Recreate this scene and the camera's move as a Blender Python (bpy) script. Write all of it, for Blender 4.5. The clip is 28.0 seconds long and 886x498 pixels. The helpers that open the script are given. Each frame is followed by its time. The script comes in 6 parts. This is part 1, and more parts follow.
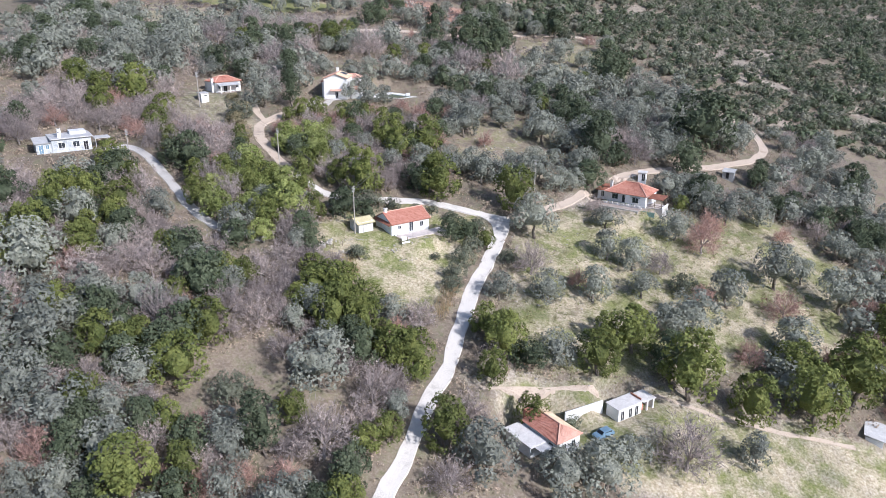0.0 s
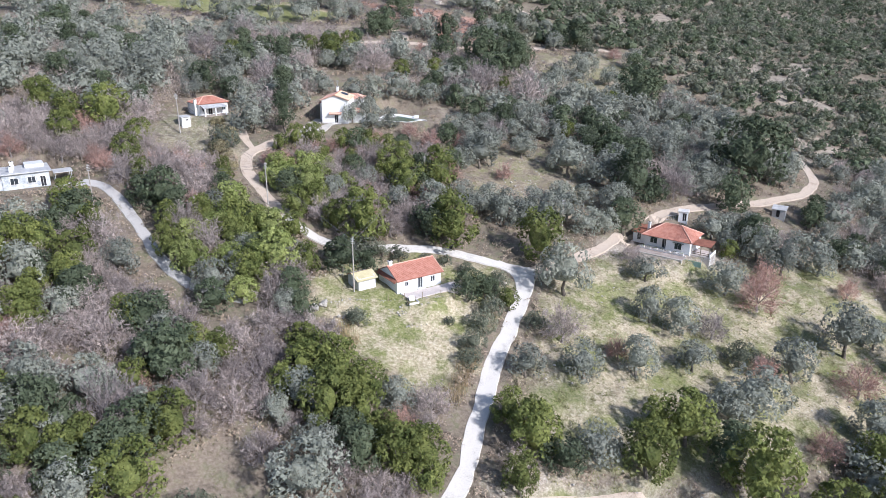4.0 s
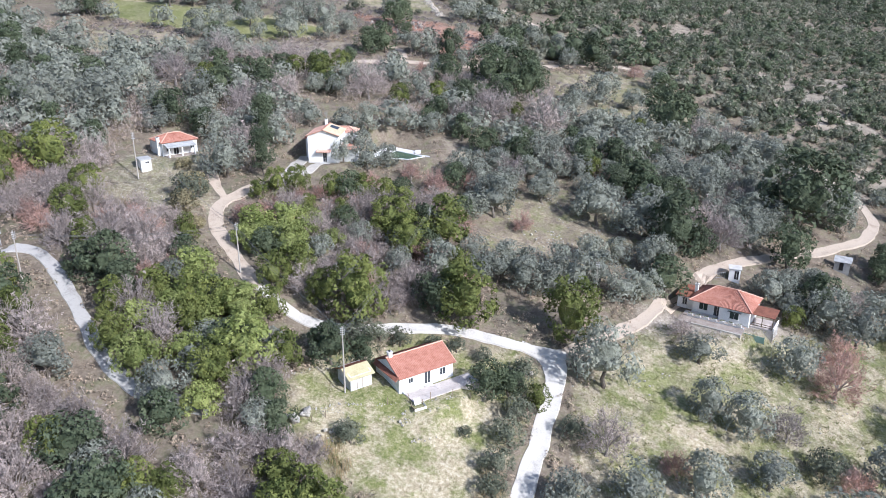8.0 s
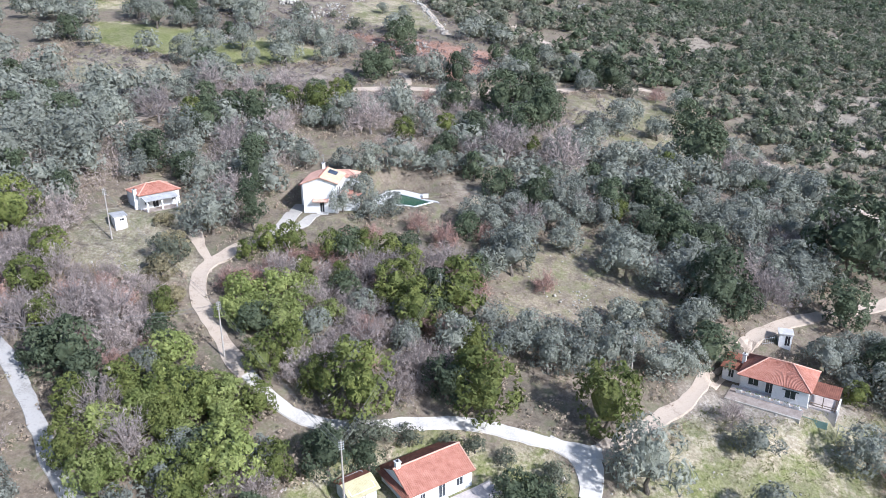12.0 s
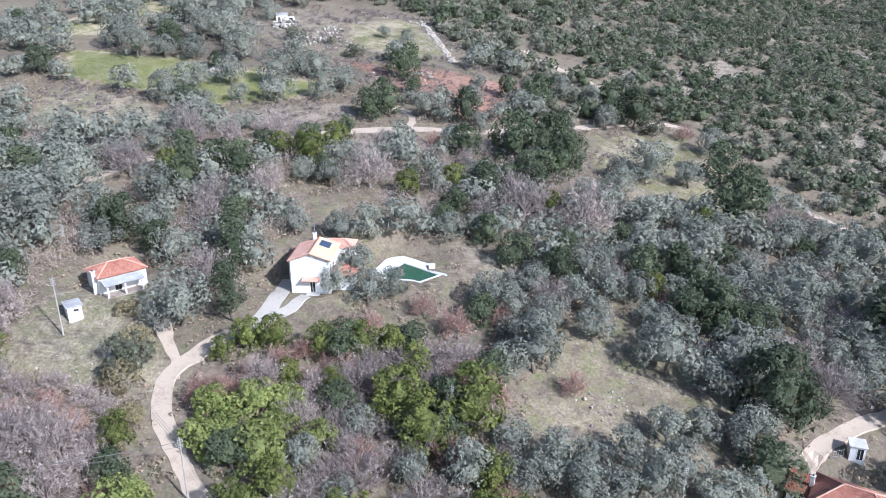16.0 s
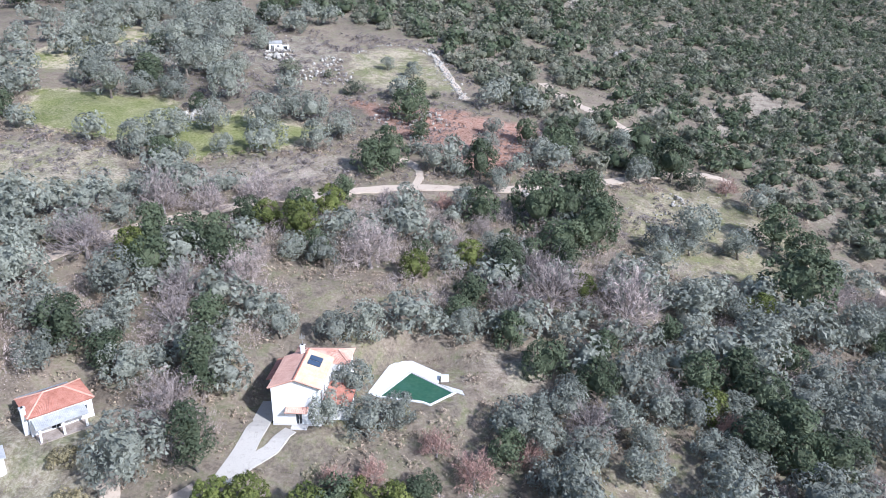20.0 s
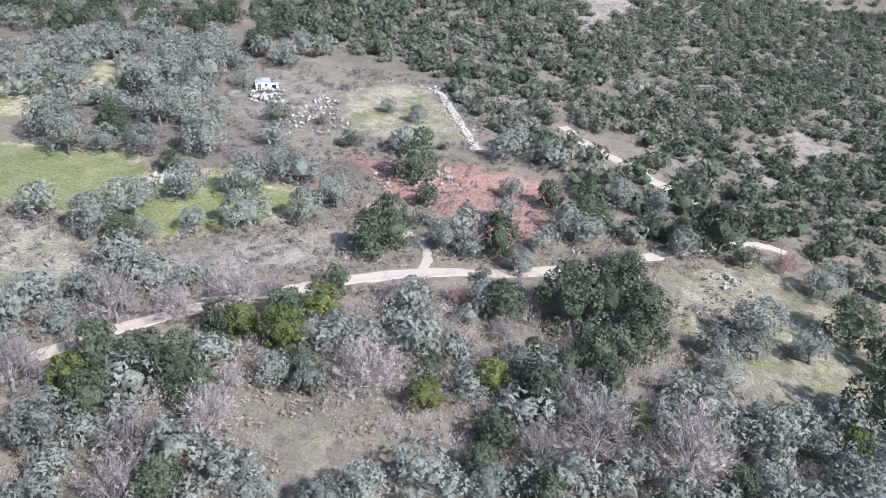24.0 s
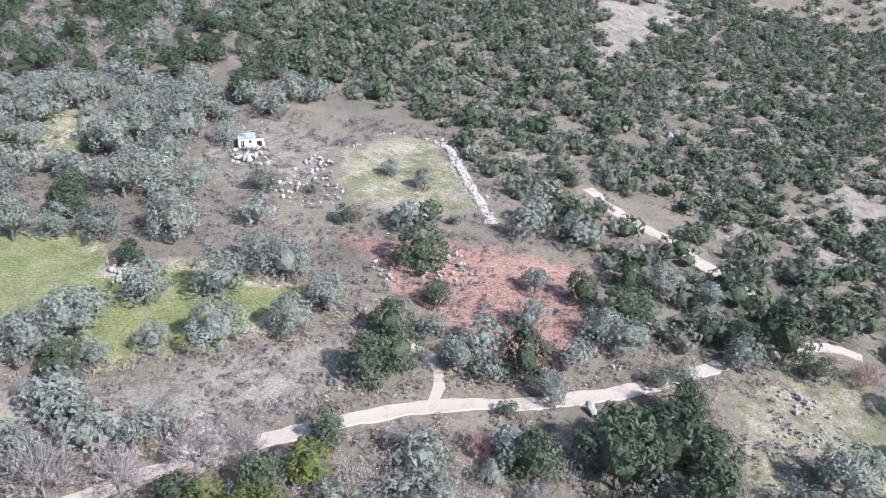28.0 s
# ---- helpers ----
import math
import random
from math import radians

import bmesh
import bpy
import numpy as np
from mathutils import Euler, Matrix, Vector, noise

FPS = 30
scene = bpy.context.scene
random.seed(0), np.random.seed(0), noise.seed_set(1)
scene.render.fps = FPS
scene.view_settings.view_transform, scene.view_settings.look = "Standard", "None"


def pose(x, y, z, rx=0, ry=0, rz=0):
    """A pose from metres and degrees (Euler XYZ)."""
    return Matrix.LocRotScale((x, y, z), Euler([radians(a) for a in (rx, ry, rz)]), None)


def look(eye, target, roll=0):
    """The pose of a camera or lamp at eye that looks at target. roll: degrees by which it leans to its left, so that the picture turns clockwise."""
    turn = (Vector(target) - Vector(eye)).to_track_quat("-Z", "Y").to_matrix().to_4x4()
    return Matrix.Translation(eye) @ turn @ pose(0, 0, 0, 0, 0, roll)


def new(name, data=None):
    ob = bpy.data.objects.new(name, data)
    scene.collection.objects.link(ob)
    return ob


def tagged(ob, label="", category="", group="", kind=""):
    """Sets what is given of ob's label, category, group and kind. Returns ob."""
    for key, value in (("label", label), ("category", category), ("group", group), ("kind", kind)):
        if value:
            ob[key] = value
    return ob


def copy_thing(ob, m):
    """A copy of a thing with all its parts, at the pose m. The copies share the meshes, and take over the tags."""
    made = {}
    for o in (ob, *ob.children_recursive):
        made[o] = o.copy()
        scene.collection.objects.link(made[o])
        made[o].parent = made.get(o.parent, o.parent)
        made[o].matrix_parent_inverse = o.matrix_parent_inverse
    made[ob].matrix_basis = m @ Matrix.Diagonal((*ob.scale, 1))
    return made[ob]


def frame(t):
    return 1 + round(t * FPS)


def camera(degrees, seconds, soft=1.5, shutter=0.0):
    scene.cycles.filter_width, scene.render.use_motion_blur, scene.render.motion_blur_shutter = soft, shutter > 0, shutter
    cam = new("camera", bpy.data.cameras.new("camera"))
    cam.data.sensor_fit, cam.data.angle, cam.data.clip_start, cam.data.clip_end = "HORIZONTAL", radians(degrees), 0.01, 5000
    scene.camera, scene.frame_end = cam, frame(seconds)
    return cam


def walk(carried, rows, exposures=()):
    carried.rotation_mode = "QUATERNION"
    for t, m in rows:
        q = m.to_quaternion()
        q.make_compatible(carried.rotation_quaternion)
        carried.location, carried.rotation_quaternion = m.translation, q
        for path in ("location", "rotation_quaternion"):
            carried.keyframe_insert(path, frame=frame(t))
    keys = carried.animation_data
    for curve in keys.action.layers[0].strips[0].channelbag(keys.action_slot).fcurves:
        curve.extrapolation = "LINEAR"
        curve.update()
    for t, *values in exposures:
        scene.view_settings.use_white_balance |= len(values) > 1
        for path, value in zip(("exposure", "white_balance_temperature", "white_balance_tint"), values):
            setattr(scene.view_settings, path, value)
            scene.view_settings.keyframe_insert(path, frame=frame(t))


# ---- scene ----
cam = camera(62.9, 28.0, soft=0.8)
METRES, EYE, TILT, LEAN, TURN = 190.0, 83.8, -20.0, 0.0, 0.0
ROWS = [
    (0.0, 0.0, 0.0, 0.0, 0.0, 0.0, 0.0),
    (0.5, -0.001, 0.0127, 0.0058, 0.02, 0.02, -0.07),
    (1.0, -0.0021, 0.0262, 0.012, 0.06, 0.02, -0.13),
    (1.5, -0.0033, 0.0406, 0.0186, 0.1, 0.01, -0.18),
    (2.0, -0.0047, 0.0558, 0.0257, 0.14, 0.01, -0.25),
    (2.5, -0.006, 0.0719, 0.0332, 0.19, 0.02, -0.32),
    (3.0, -0.0076, 0.0888, 0.041, 0.23, 0.05, -0.39),
    (3.5, -0.0092, 0.1063, 0.0495, 0.27, 0.04, -0.46),
    (5.5, -0.0153, 0.1794, 0.0827, 0.46, 0.11, -0.54),
    (6.0, -0.0173, 0.1982, 0.0913, 0.49, 0.14, -0.53),
    (6.5, -0.0194, 0.2181, 0.1007, 0.53, 0.18, -0.52),
    (7.0, -0.0208, 0.2355, 0.1097, -0.04, 0.23, -0.33),
    (7.5, -0.023, 0.2503, 0.1178, -0.05, 0.19, -0.3),
    (8.0, -0.025, 0.2627, 0.1246, -0.03, 0.16, -0.24),
    (8.5, -0.0268, 0.2737, 0.1313, 0.02, 0.19, -0.16),
    (9.0, -0.0283, 0.2842, 0.138, 0.05, 0.19, -0.07),
    (9.5, -0.0296, 0.2947, 0.1448, 0.08, 0.21, 0.01),
    (10.0, -0.0304, 0.3049, 0.1523, 0.11, 0.21, 0.07),
    (10.5, -0.0316, 0.3152, 0.1601, 0.13, 0.22, 0.12),
    (11.0, -0.0324, 0.3259, 0.1681, 0.16, 0.23, 0.19),
    (11.5, -0.0327, 0.3368, 0.1762, 0.21, 0.22, 0.23),
    (12.0, -0.0333, 0.3479, 0.1846, 0.23, 0.2, 0.26),
    (12.5, -0.0343, 0.3589, 0.1926, 0.23, 0.18, 0.27),
    (14.5, -0.0368, 0.4096, 0.2305, 0.34, 0.21, 0.28),
    (15.0, -0.0378, 0.4219, 0.2401, 0.35, 0.2, 0.27),
    (15.5, -0.0388, 0.4352, 0.2505, 0.38, 0.2, 0.25),
    (16.0, -0.0399, 0.4488, 0.2608, 0.41, 0.2, 0.23),
    (16.5, -0.0411, 0.463, 0.2713, 0.42, 0.19, 0.2),
    (17.0, -0.0425, 0.4777, 0.2818, 0.44, 0.22, 0.17),
    (17.5, -0.0441, 0.4921, 0.293, 0.47, 0.2, 0.14),
    (18.0, -0.0456, 0.507, 0.3041, 0.49, 0.2, 0.1),
    (18.5, -0.0471, 0.5224, 0.3154, 0.51, 0.2, 0.05),
    (19.0, -0.0487, 0.5383, 0.326, 0.52, 0.22, 0.01),
    (19.5, -0.0502, 0.5538, 0.3376, 0.55, 0.19, -0.03),
    (20.0, -0.0515, 0.5698, 0.3491, 0.57, 0.18, -0.05),
    (20.5, -0.0534, 0.5862, 0.3605, 0.55, 0.18, -0.07),
    (21.0, -0.0551, 0.6024, 0.3721, 0.54, 0.17, -0.08),
    (21.5, -0.0567, 0.6191, 0.3834, 0.52, 0.17, -0.12),
    (23.5, -0.0634, 0.6852, 0.4312, 0.54, 0.17, -0.11),
    (24.0, -0.0655, 0.7019, 0.4431, 0.53, 0.19, -0.1),
    (24.5, -0.0676, 0.7183, 0.4551, 0.52, 0.19, -0.11),
    (25.0, -0.0693, 0.7348, 0.4671, 0.52, 0.18, -0.09),
    (25.5, -0.0712, 0.7512, 0.4796, 0.5, 0.18, -0.09),
    (26.0, -0.073, 0.7675, 0.4923, 0.5, 0.18, -0.07),
    (26.5, -0.075, 0.784, 0.5047, 0.47, 0.19, -0.07),
    (27.0, -0.0766, 0.8002, 0.5173, 0.46, 0.19, -0.05),
    (27.5, -0.0783, 0.8161, 0.5298, 0.45, 0.2, -0.04),
    (28.0, -0.0802, 0.8305, 0.5432, 0.41, 0.34, -0.05),
]
walk(cam, [(t, pose(0, 0, EYE, TILT, LEAN, TURN) @ pose(METRES * x, METRES * y, METRES * z, 90 + pitch, roll, yaw)) for t, x, y, z, yaw, pitch, roll in ROWS],
     exposures=((0.0, 0.82, 5850.0, 16.0), (10.0, 0.96, 5680.0, 12.8), (20.0, 1.04, 5520.0, 14.4), (28.0, 1.14, 5520.0, 14.8)))

# ---- light ----
SUN_FROM = Vector((0.68, -0.57, 0.6)).normalized()
world = bpy.data.worlds.new("sky")
scene.world = world
world.use_nodes = True
sky = world.node_tree.nodes.new("ShaderNodeTexSky")
sky.sky_type, sky.sun_disc = "NISHITA", False
sky.sun_elevation = math.asin(SUN_FROM.z)
sky.sun_rotation = math.atan2(SUN_FROM.x, SUN_FROM.y)
sky.air_density, sky.dust_density, sky.ozone_density = 1.0, 1.2, 1.6
back = world.node_tree.nodes["Background"]
back.inputs["Strength"].default_value = 0.09
world.node_tree.links.new(sky.outputs[0], back.inputs["Color"])
sun = new("sun", bpy.data.lights.new("sun", "SUN"))
sun.data.energy, sun.data.angle, sun.data.color = 3.3, radians(3.0), (1.0, 0.955, 0.9)
sun.matrix_world = look(SUN_FROM * 300, (0, 0, 0))


# ---- materials ----
def ramp_of(nodes, links, fac, stops):
    r = nodes.new("ShaderNodeValToRGB")
    while len(r.color_ramp.elements) < len(stops):
        r.color_ramp.elements.new(0.5)
    for e, (p, c) in zip(r.color_ramp.elements, stops):
        e.position, e.color = p, (*c, 1)
    links.new(fac, r.inputs[0])
    return r.outputs[0]


def mix_of(nodes, links, fac, a, b, blend="MIX"):
    m = nodes.new("ShaderNodeMix")
    m.data_type, m.blend_type = "RGBA", blend
    for socket, value in ((m.inputs[0], fac), (m.inputs[6], a), (m.inputs[7], b)):
        if isinstance(value, bpy.types.NodeSocket):
            links.new(value, socket)
        else:
            socket.default_value = value if isinstance(value, float) else (*value, 1)
    return m.outputs[2]


def noise_of(nodes, links, where, scale, detail=5.0, rough=0.6):
    n = nodes.new("ShaderNodeTexNoise")
    n.inputs["Scale"].default_value, n.inputs["Detail"].default_value, n.inputs["Roughness"].default_value = scale, detail, rough
    links.new(where, n.inputs["Vector"])
    return n.outputs[0]


def mat(name, dark, light, coarse=0.6, fine=9.0, rough=0.85, bump=0.3, metal=0.0, per_thing=0.0, per_piece=0.0, third=None, spec=0.3, thin=0.0, gaps=0.0):
    """A surface whose colour wanders between dark and light at two scales, and from thing to thing or piece to piece."""
    m = bpy.data.materials.new(name)
    m.use_nodes = True
    nodes, links = m.node_tree.nodes, m.node_tree.links
    p = nodes["Principled BSDF"]
    p.inputs["Roughness"].default_value, p.inputs["Metallic"].default_value = rough, metal
    p.inputs["Specular IOR Level"].default_value = spec
    geo = nodes.new("ShaderNodeNewGeometry")
    where = geo.outputs["Position"]
    big, small = noise_of(nodes, links, where, coarse), noise_of(nodes, links, where, fine, 6.0, 0.7)
    avg = nodes.new("ShaderNodeMath")
    avg.operation = "ADD"
    links.new(big, avg.inputs[0])
    links.new(small, avg.inputs[1])
    half = nodes.new("ShaderNodeMath")
    half.operation = "MULTIPLY"
    links.new(avg.outputs[0], half.inputs[0])
    half.inputs[1].default_value = 0.5
    stops = [(0.36, dark), (0.64, light)] if third is None else [(0.33, dark), (0.5, light), (0.68, third)]
    colour = ramp_of(nodes, links, half.outputs[0], stops)
    for amount, source in ((per_thing, None), (per_piece, geo.outputs["Random Per Island"])):
        if amount:
            if source is None:
                source = nodes.new("ShaderNodeObjectInfo").outputs["Random"]
            shade = ramp_of(nodes, links, source, [(0.0, (1 - amount,) * 3), (1.0, (1 + amount, 1 + amount * 0.9, 1 + amount * 0.7))])
            colour = mix_of(nodes, links, 1.0, colour, shade, "MULTIPLY")
    links.new(colour, p.inputs["Base Color"])
    if bump:
        b = nodes.new("ShaderNodeBump")
        b.inputs["Strength"].default_value, b.inputs["Distance"].default_value = bump, 0.05
        links.new(small, b.inputs["Height"])
        links.new(b.outputs[0], p.inputs["Normal"])
    if thin:
        glow = nodes.new("ShaderNodeBsdfTranslucent")
        links.new(colour, glow.inputs["Color"])
        both = nodes.new("ShaderNodeMixShader")
        both.inputs[0].default_value = thin
        links.new(p.outputs[0], both.inputs[1])
        links.new(glow.outputs[0], both.inputs[2])
        surface = both.outputs[0]
        if gaps:  # leaflets with air between them
            open_air = nodes.new("ShaderNodeBsdfTransparent")
            holes = nodes.new("ShaderNodeMath")
            holes.operation = "GREATER_THAN"
            holes.inputs[1].default_value = gaps
            links.new(noise_of(nodes, links, where, 6.0, 2.0, 0.6), holes.inputs[0])
            cut = nodes.new("ShaderNodeMixShader")
            links.new(holes.outputs[0], cut.inputs[0])
            links.new(open_air.outputs[0], cut.inputs[1])
            links.new(surface, cut.inputs[2])
            surface = cut.outputs[0]
        links.new(surface, nodes["Material Output"].inputs["Surface"])
    return m


LEAF = dict(coarse=0.3, fine=3.0, bump=0.0, per_thing=0.24, per_piece=0.17, rough=0.7, thin=0.25, spec=0.15)
M_OLIVE = mat("olive_leaf", (0.154, 0.171, 0.141), (0.326, 0.346, 0.302), gaps=0.42, **LEAF)
M_GREEN = mat("evergreen_leaf", (0.055, 0.08, 0.026), (0.225, 0.25, 0.08), gaps=0.41, **LEAF)
M_OAK = mat("oak_leaf", (0.048, 0.0704, 0.0416), (0.144, 0.172, 0.108), gaps=0.41, **LEAF)
M_MAQUIS = mat("maquis_leaf", (0.0792, 0.0968, 0.066), (0.22, 0.233, 0.176), gaps=0.45, **LEAF)
M_PALE_MAQUIS = mat("grey_maquis_leaf", (0.136, 0.14, 0.108), (0.272, 0.276, 0.224), gaps=0.45, **LEAF)
M_HEATH = mat("brown_heath", (0.128, 0.104, 0.084), (0.248, 0.216, 0.18), gaps=0.47, **LEAF)
M_TWIG = mat("bare_twig", (0.26, 0.223, 0.214), (0.394, 0.349, 0.338), **LEAF)
M_HAZE = mat("fine_twigs", (0.301, 0.254, 0.241), (0.469, 0.411, 0.397), gaps=0.53, **LEAF)
M_LIME = mat("lime_leaf", (0.115, 0.158, 0.042), (0.355, 0.395, 0.15), gaps=0.44, **LEAF)
M_BRAMBLE = mat("bramble_leaf", (0.17, 0.15, 0.085), (0.35, 0.315, 0.2), gaps=0.45, **LEAF)
M_RUSSET_HAZE = mat("fine_russet_twigs", (0.317, 0.202, 0.172), (0.475, 0.326, 0.286), gaps=0.53, **LEAF)
M_GRAVEL = mat("grey_gravel", (0.234, 0.222, 0.203), (0.437, 0.421, 0.398), coarse=0.4, fine=4, bump=0.4, third=(0.343, 0.32, 0.289))
M_RUSSET = mat("russet_twig", (0.334, 0.211, 0.18), (0.475, 0.326, 0.286), **LEAF)
M_BRACKEN = mat("dead_bracken", (0.26, 0.13, 0.09), (0.45, 0.27, 0.2), **LEAF)
M_UNDER = mat("undergrowth_leaf", (0.204, 0.166, 0.119), (0.409, 0.331, 0.268), third=(0.177, 0.213, 0.106), gaps=0.45, **LEAF)
M_GRASS = mat("grass_blade", (0.2, 0.23, 0.09), (0.4, 0.37, 0.22), **LEAF)
M_REED = mat("dry_reed", (0.33, 0.25, 0.14), (0.5, 0.41, 0.27), **LEAF)
M_PALEBARK = mat("pale_bark", (0.24, 0.205, 0.19), (0.38, 0.34, 0.32), fine=14, bump=0.4, per_thing=0.2)
M_BARK = mat("bark", (0.09, 0.075, 0.06), (0.2, 0.175, 0.15), fine=14, bump=0.6, per_thing=0.2)
M_ROCK = mat("limestone", (0.234, 0.225, 0.207), (0.504, 0.486, 0.45), coarse=0.7, fine=6, bump=0.6, per_thing=0.2, per_piece=0.25)
M_CONCRETE = mat("road_concrete", (0.364, 0.34, 0.307), (0.585, 0.557, 0.509), coarse=0.35, fine=5, bump=0.25, third=(0.475, 0.441, 0.397))
M_EARTH = mat("trodden_earth", (0.25, 0.2, 0.17), (0.46, 0.4, 0.35), coarse=0.8, fine=5, bump=0.5)
M_DIRT = mat("dirt_track", (0.275, 0.218, 0.166), (0.489, 0.407, 0.326), coarse=0.4, fine=4, bump=0.5, third=(0.382, 0.309, 0.237))
M_WHITE = mat("whitewash", (0.68, 0.68, 0.66), (0.86, 0.86, 0.84), coarse=0.7, fine=5, bump=0.15)
M_GREYWALL = mat("old_render", (0.46, 0.47, 0.47), (0.74, 0.75, 0.74), coarse=0.8, fine=5, bump=0.3)
M_SHABBY = mat("peeling_blue_grey_render", (0.26, 0.29, 0.31), (0.66, 0.68, 0.68), coarse=0.9, fine=4, bump=0.3)
M_TILE = mat("red_roof_tile", (0.27, 0.1, 0.068), (0.43, 0.195, 0.14), coarse=1.3, fine=8, bump=0.4, third=(0.5, 0.27, 0.205))
M_TILE_DARK = mat("brown_roof_tile", (0.16, 0.065, 0.045), (0.33, 0.14, 0.09), coarse=0.9, fine=7, bump=0.3)
M_TILE_PALE = mat("pale_orange_tile", (0.515, 0.286, 0.213), (0.694, 0.442, 0.347), coarse=0.9, fine=7, bump=0.3)
M_CREAM = mat("cream_roof_sheet", (0.42, 0.37, 0.21), (0.6, 0.54, 0.34), coarse=0.9, fine=7, bump=0.2)
M_BUFF = mat("buff_roof_coating", (0.5, 0.37, 0.24), (0.68, 0.54, 0.38), coarse=0.8, fine=6, bump=0.2)
M_SHEET = mat("grey_roof_sheet", (0.34, 0.34, 0.33), (0.58, 0.58, 0.57), coarse=0.8, fine=6, bump=0.2, rough=0.6)
M_SLAB = mat("terrace_slab", (0.42, 0.37, 0.34), (0.64, 0.58, 0.54), coarse=0.6, fine=5, bump=0.3)
M_PALE = mat("pale_paving", (0.5, 0.48, 0.45), (0.72, 0.7, 0.67), coarse=0.9, fine=4, bump=0.3)
M_DRIVE = mat("pale_drive_paving", (0.312, 0.288, 0.254), (0.462, 0.433, 0.388), coarse=1.4, fine=6, bump=0.5, third=(0.374, 0.348, 0.31))
M_DARK = mat("dark_opening", (0.015, 0.016, 0.018), (0.035, 0.036, 0.04), rough=0.3, bump=0)
M_WOOD = mat("weathered_wood", (0.17, 0.13, 0.09), (0.36, 0.29, 0.21), fine=16, bump=0.4)
M_POLE = mat("pole_wood", (0.3, 0.27, 0.24), (0.48, 0.45, 0.41), fine=16, bump=0.3)
M_BRICK = mat("red_brick", (0.34, 0.14, 0.09), (0.52, 0.25, 0.18), fine=10, bump=0.4)
M_METAL = mat("galvanised_metal", (0.38, 0.39, 0.4), (0.62, 0.63, 0.64), rough=0.45, bump=0.1, metal=0.6)
M_BLUE = mat("blue_paint", (0.1, 0.18, 0.25), (0.2, 0.3, 0.38), rough=0.35, bump=0)
M_SHUTTER = mat("dark_green_shutter", (0.02, 0.035, 0.03), (0.045, 0.06, 0.055), rough=0.5, bump=0)
M_WATER = mat("green_pool_water", (0.03, 0.1, 0.062), (0.055, 0.14, 0.088), coarse=0.2, fine=1.5, rough=0.12, bump=0.05, spec=0.5)
M_SOLAR = mat("solar_glass", (0.0312, 0.054, 0.0938), (0.078, 0.108, 0.163), rough=0.15, bump=0, spec=0.5)
M_NET = mat("green_net", (0.2, 0.33, 0.26), (0.34, 0.46, 0.4), bump=0)
M_WIRE = mat("wire", (0.12, 0.12, 0.12), (0.2, 0.2, 0.2), rough=0.5, bump=0)
M_GLASS = mat("window_glass", (0.03, 0.035, 0.04), (0.06, 0.07, 0.08), rough=0.08, bump=0, spec=0.6)
M_RUBBER = mat("rubber", (0.02, 0.02, 0.02), (0.04, 0.04, 0.04), bump=0)

# ---- the land ----
UNIT = 111.76
SHAPE = (46.892, -15.139, 25.403, -2.811, 2.878, -2.728, -0.492, 0.820, -0.964, 0.844)


def smooth(a, b, x):
    t = min(1.0, max(0.0, (x - a) / (b - a)))
    return t * t * (3 - 2 * t)


def slope(x, y):
    """The open slope: it climbs to the north and falls to the east, with a mountain beyond."""
    u, v = min(1.9, max(-1.6, x / UNIT)), min(3.6, max(-1.7, y / UNIT - 2))
    terms = (1, u, v, u * u, u * v, v * v, u * u * v, v ** 3, u * v * v, u ** 3)
    z = UNIT / 100 * sum(k * t for k, t in zip(SHAPE, terms))
    z += 0.5 * noise.noise((x / 16, y / 16, 3.1)) + 0.16 * noise.noise((x / 5, y / 5, 7.7))
    far = min(900.0, max(0.0, y - 560 - 0.1 * x))
    return z + 0.42 * far * smooth(0, 120, far)


# level ground cut for the buildings: middle, radius, and the place whose height it keeps
PADS = [(x, y, r, slope(a, b)) for x, y, r, a, b in (
    (-9.2, 151.4, 5.6, -7, 149.8), (-6.5, 147.6, 4.4, -7, 149.2), (-16.5, 148.5, 3.2, -17, 146.6), (46.5, 178.0, 8.5, 45.5, 175.2), (-61.5, 205.5, 6.5, -60, 204.3), (-30.5, 213.5, 7.5, -30, 208.8),
    (-14.5, 220.5, 8.0, -14, 216.5), (-86, 165, 9.0, -86, 162), (17, 103, 7.0, 20, 99), (33.5, 110.5, 5.5, 33, 109), (-63.5, 360.5, 5.0, -63.5, 358.8))]


def land(x, y):
    """The height of the ground."""
    z = slope(x, y)
    for px, py, r, level in PADS:
        d = (x - px) ** 2 + (y - py) ** 2
        if d < (r + 2.2) ** 2:
            z += (level - z) * (1 - smooth(r, r + 2.2, math.sqrt(d)))
    return z


def inside(poly, x, y):
    """How far (x, y) lies inside a closed line, in metres; outside it is negative."""
    best, odd = 1e9, False
    for (ax, ay), (bx, by) in zip(poly, poly[1:] + poly[:1]):
        dx, dy = bx - ax, by - ay
        k = min(1.0, max(0.0, ((x - ax) * dx + (y - ay) * dy) / (dx * dx + dy * dy)))
        best = min(best, (x - ax - k * dx) ** 2 + (y - ay - k * dy) ** 2)
        if (ay > y) != (by > y) and x < ax + dx * (y - ay) / dy:
            odd = not odd
    return math.sqrt(best) if odd else -math.sqrt(best)


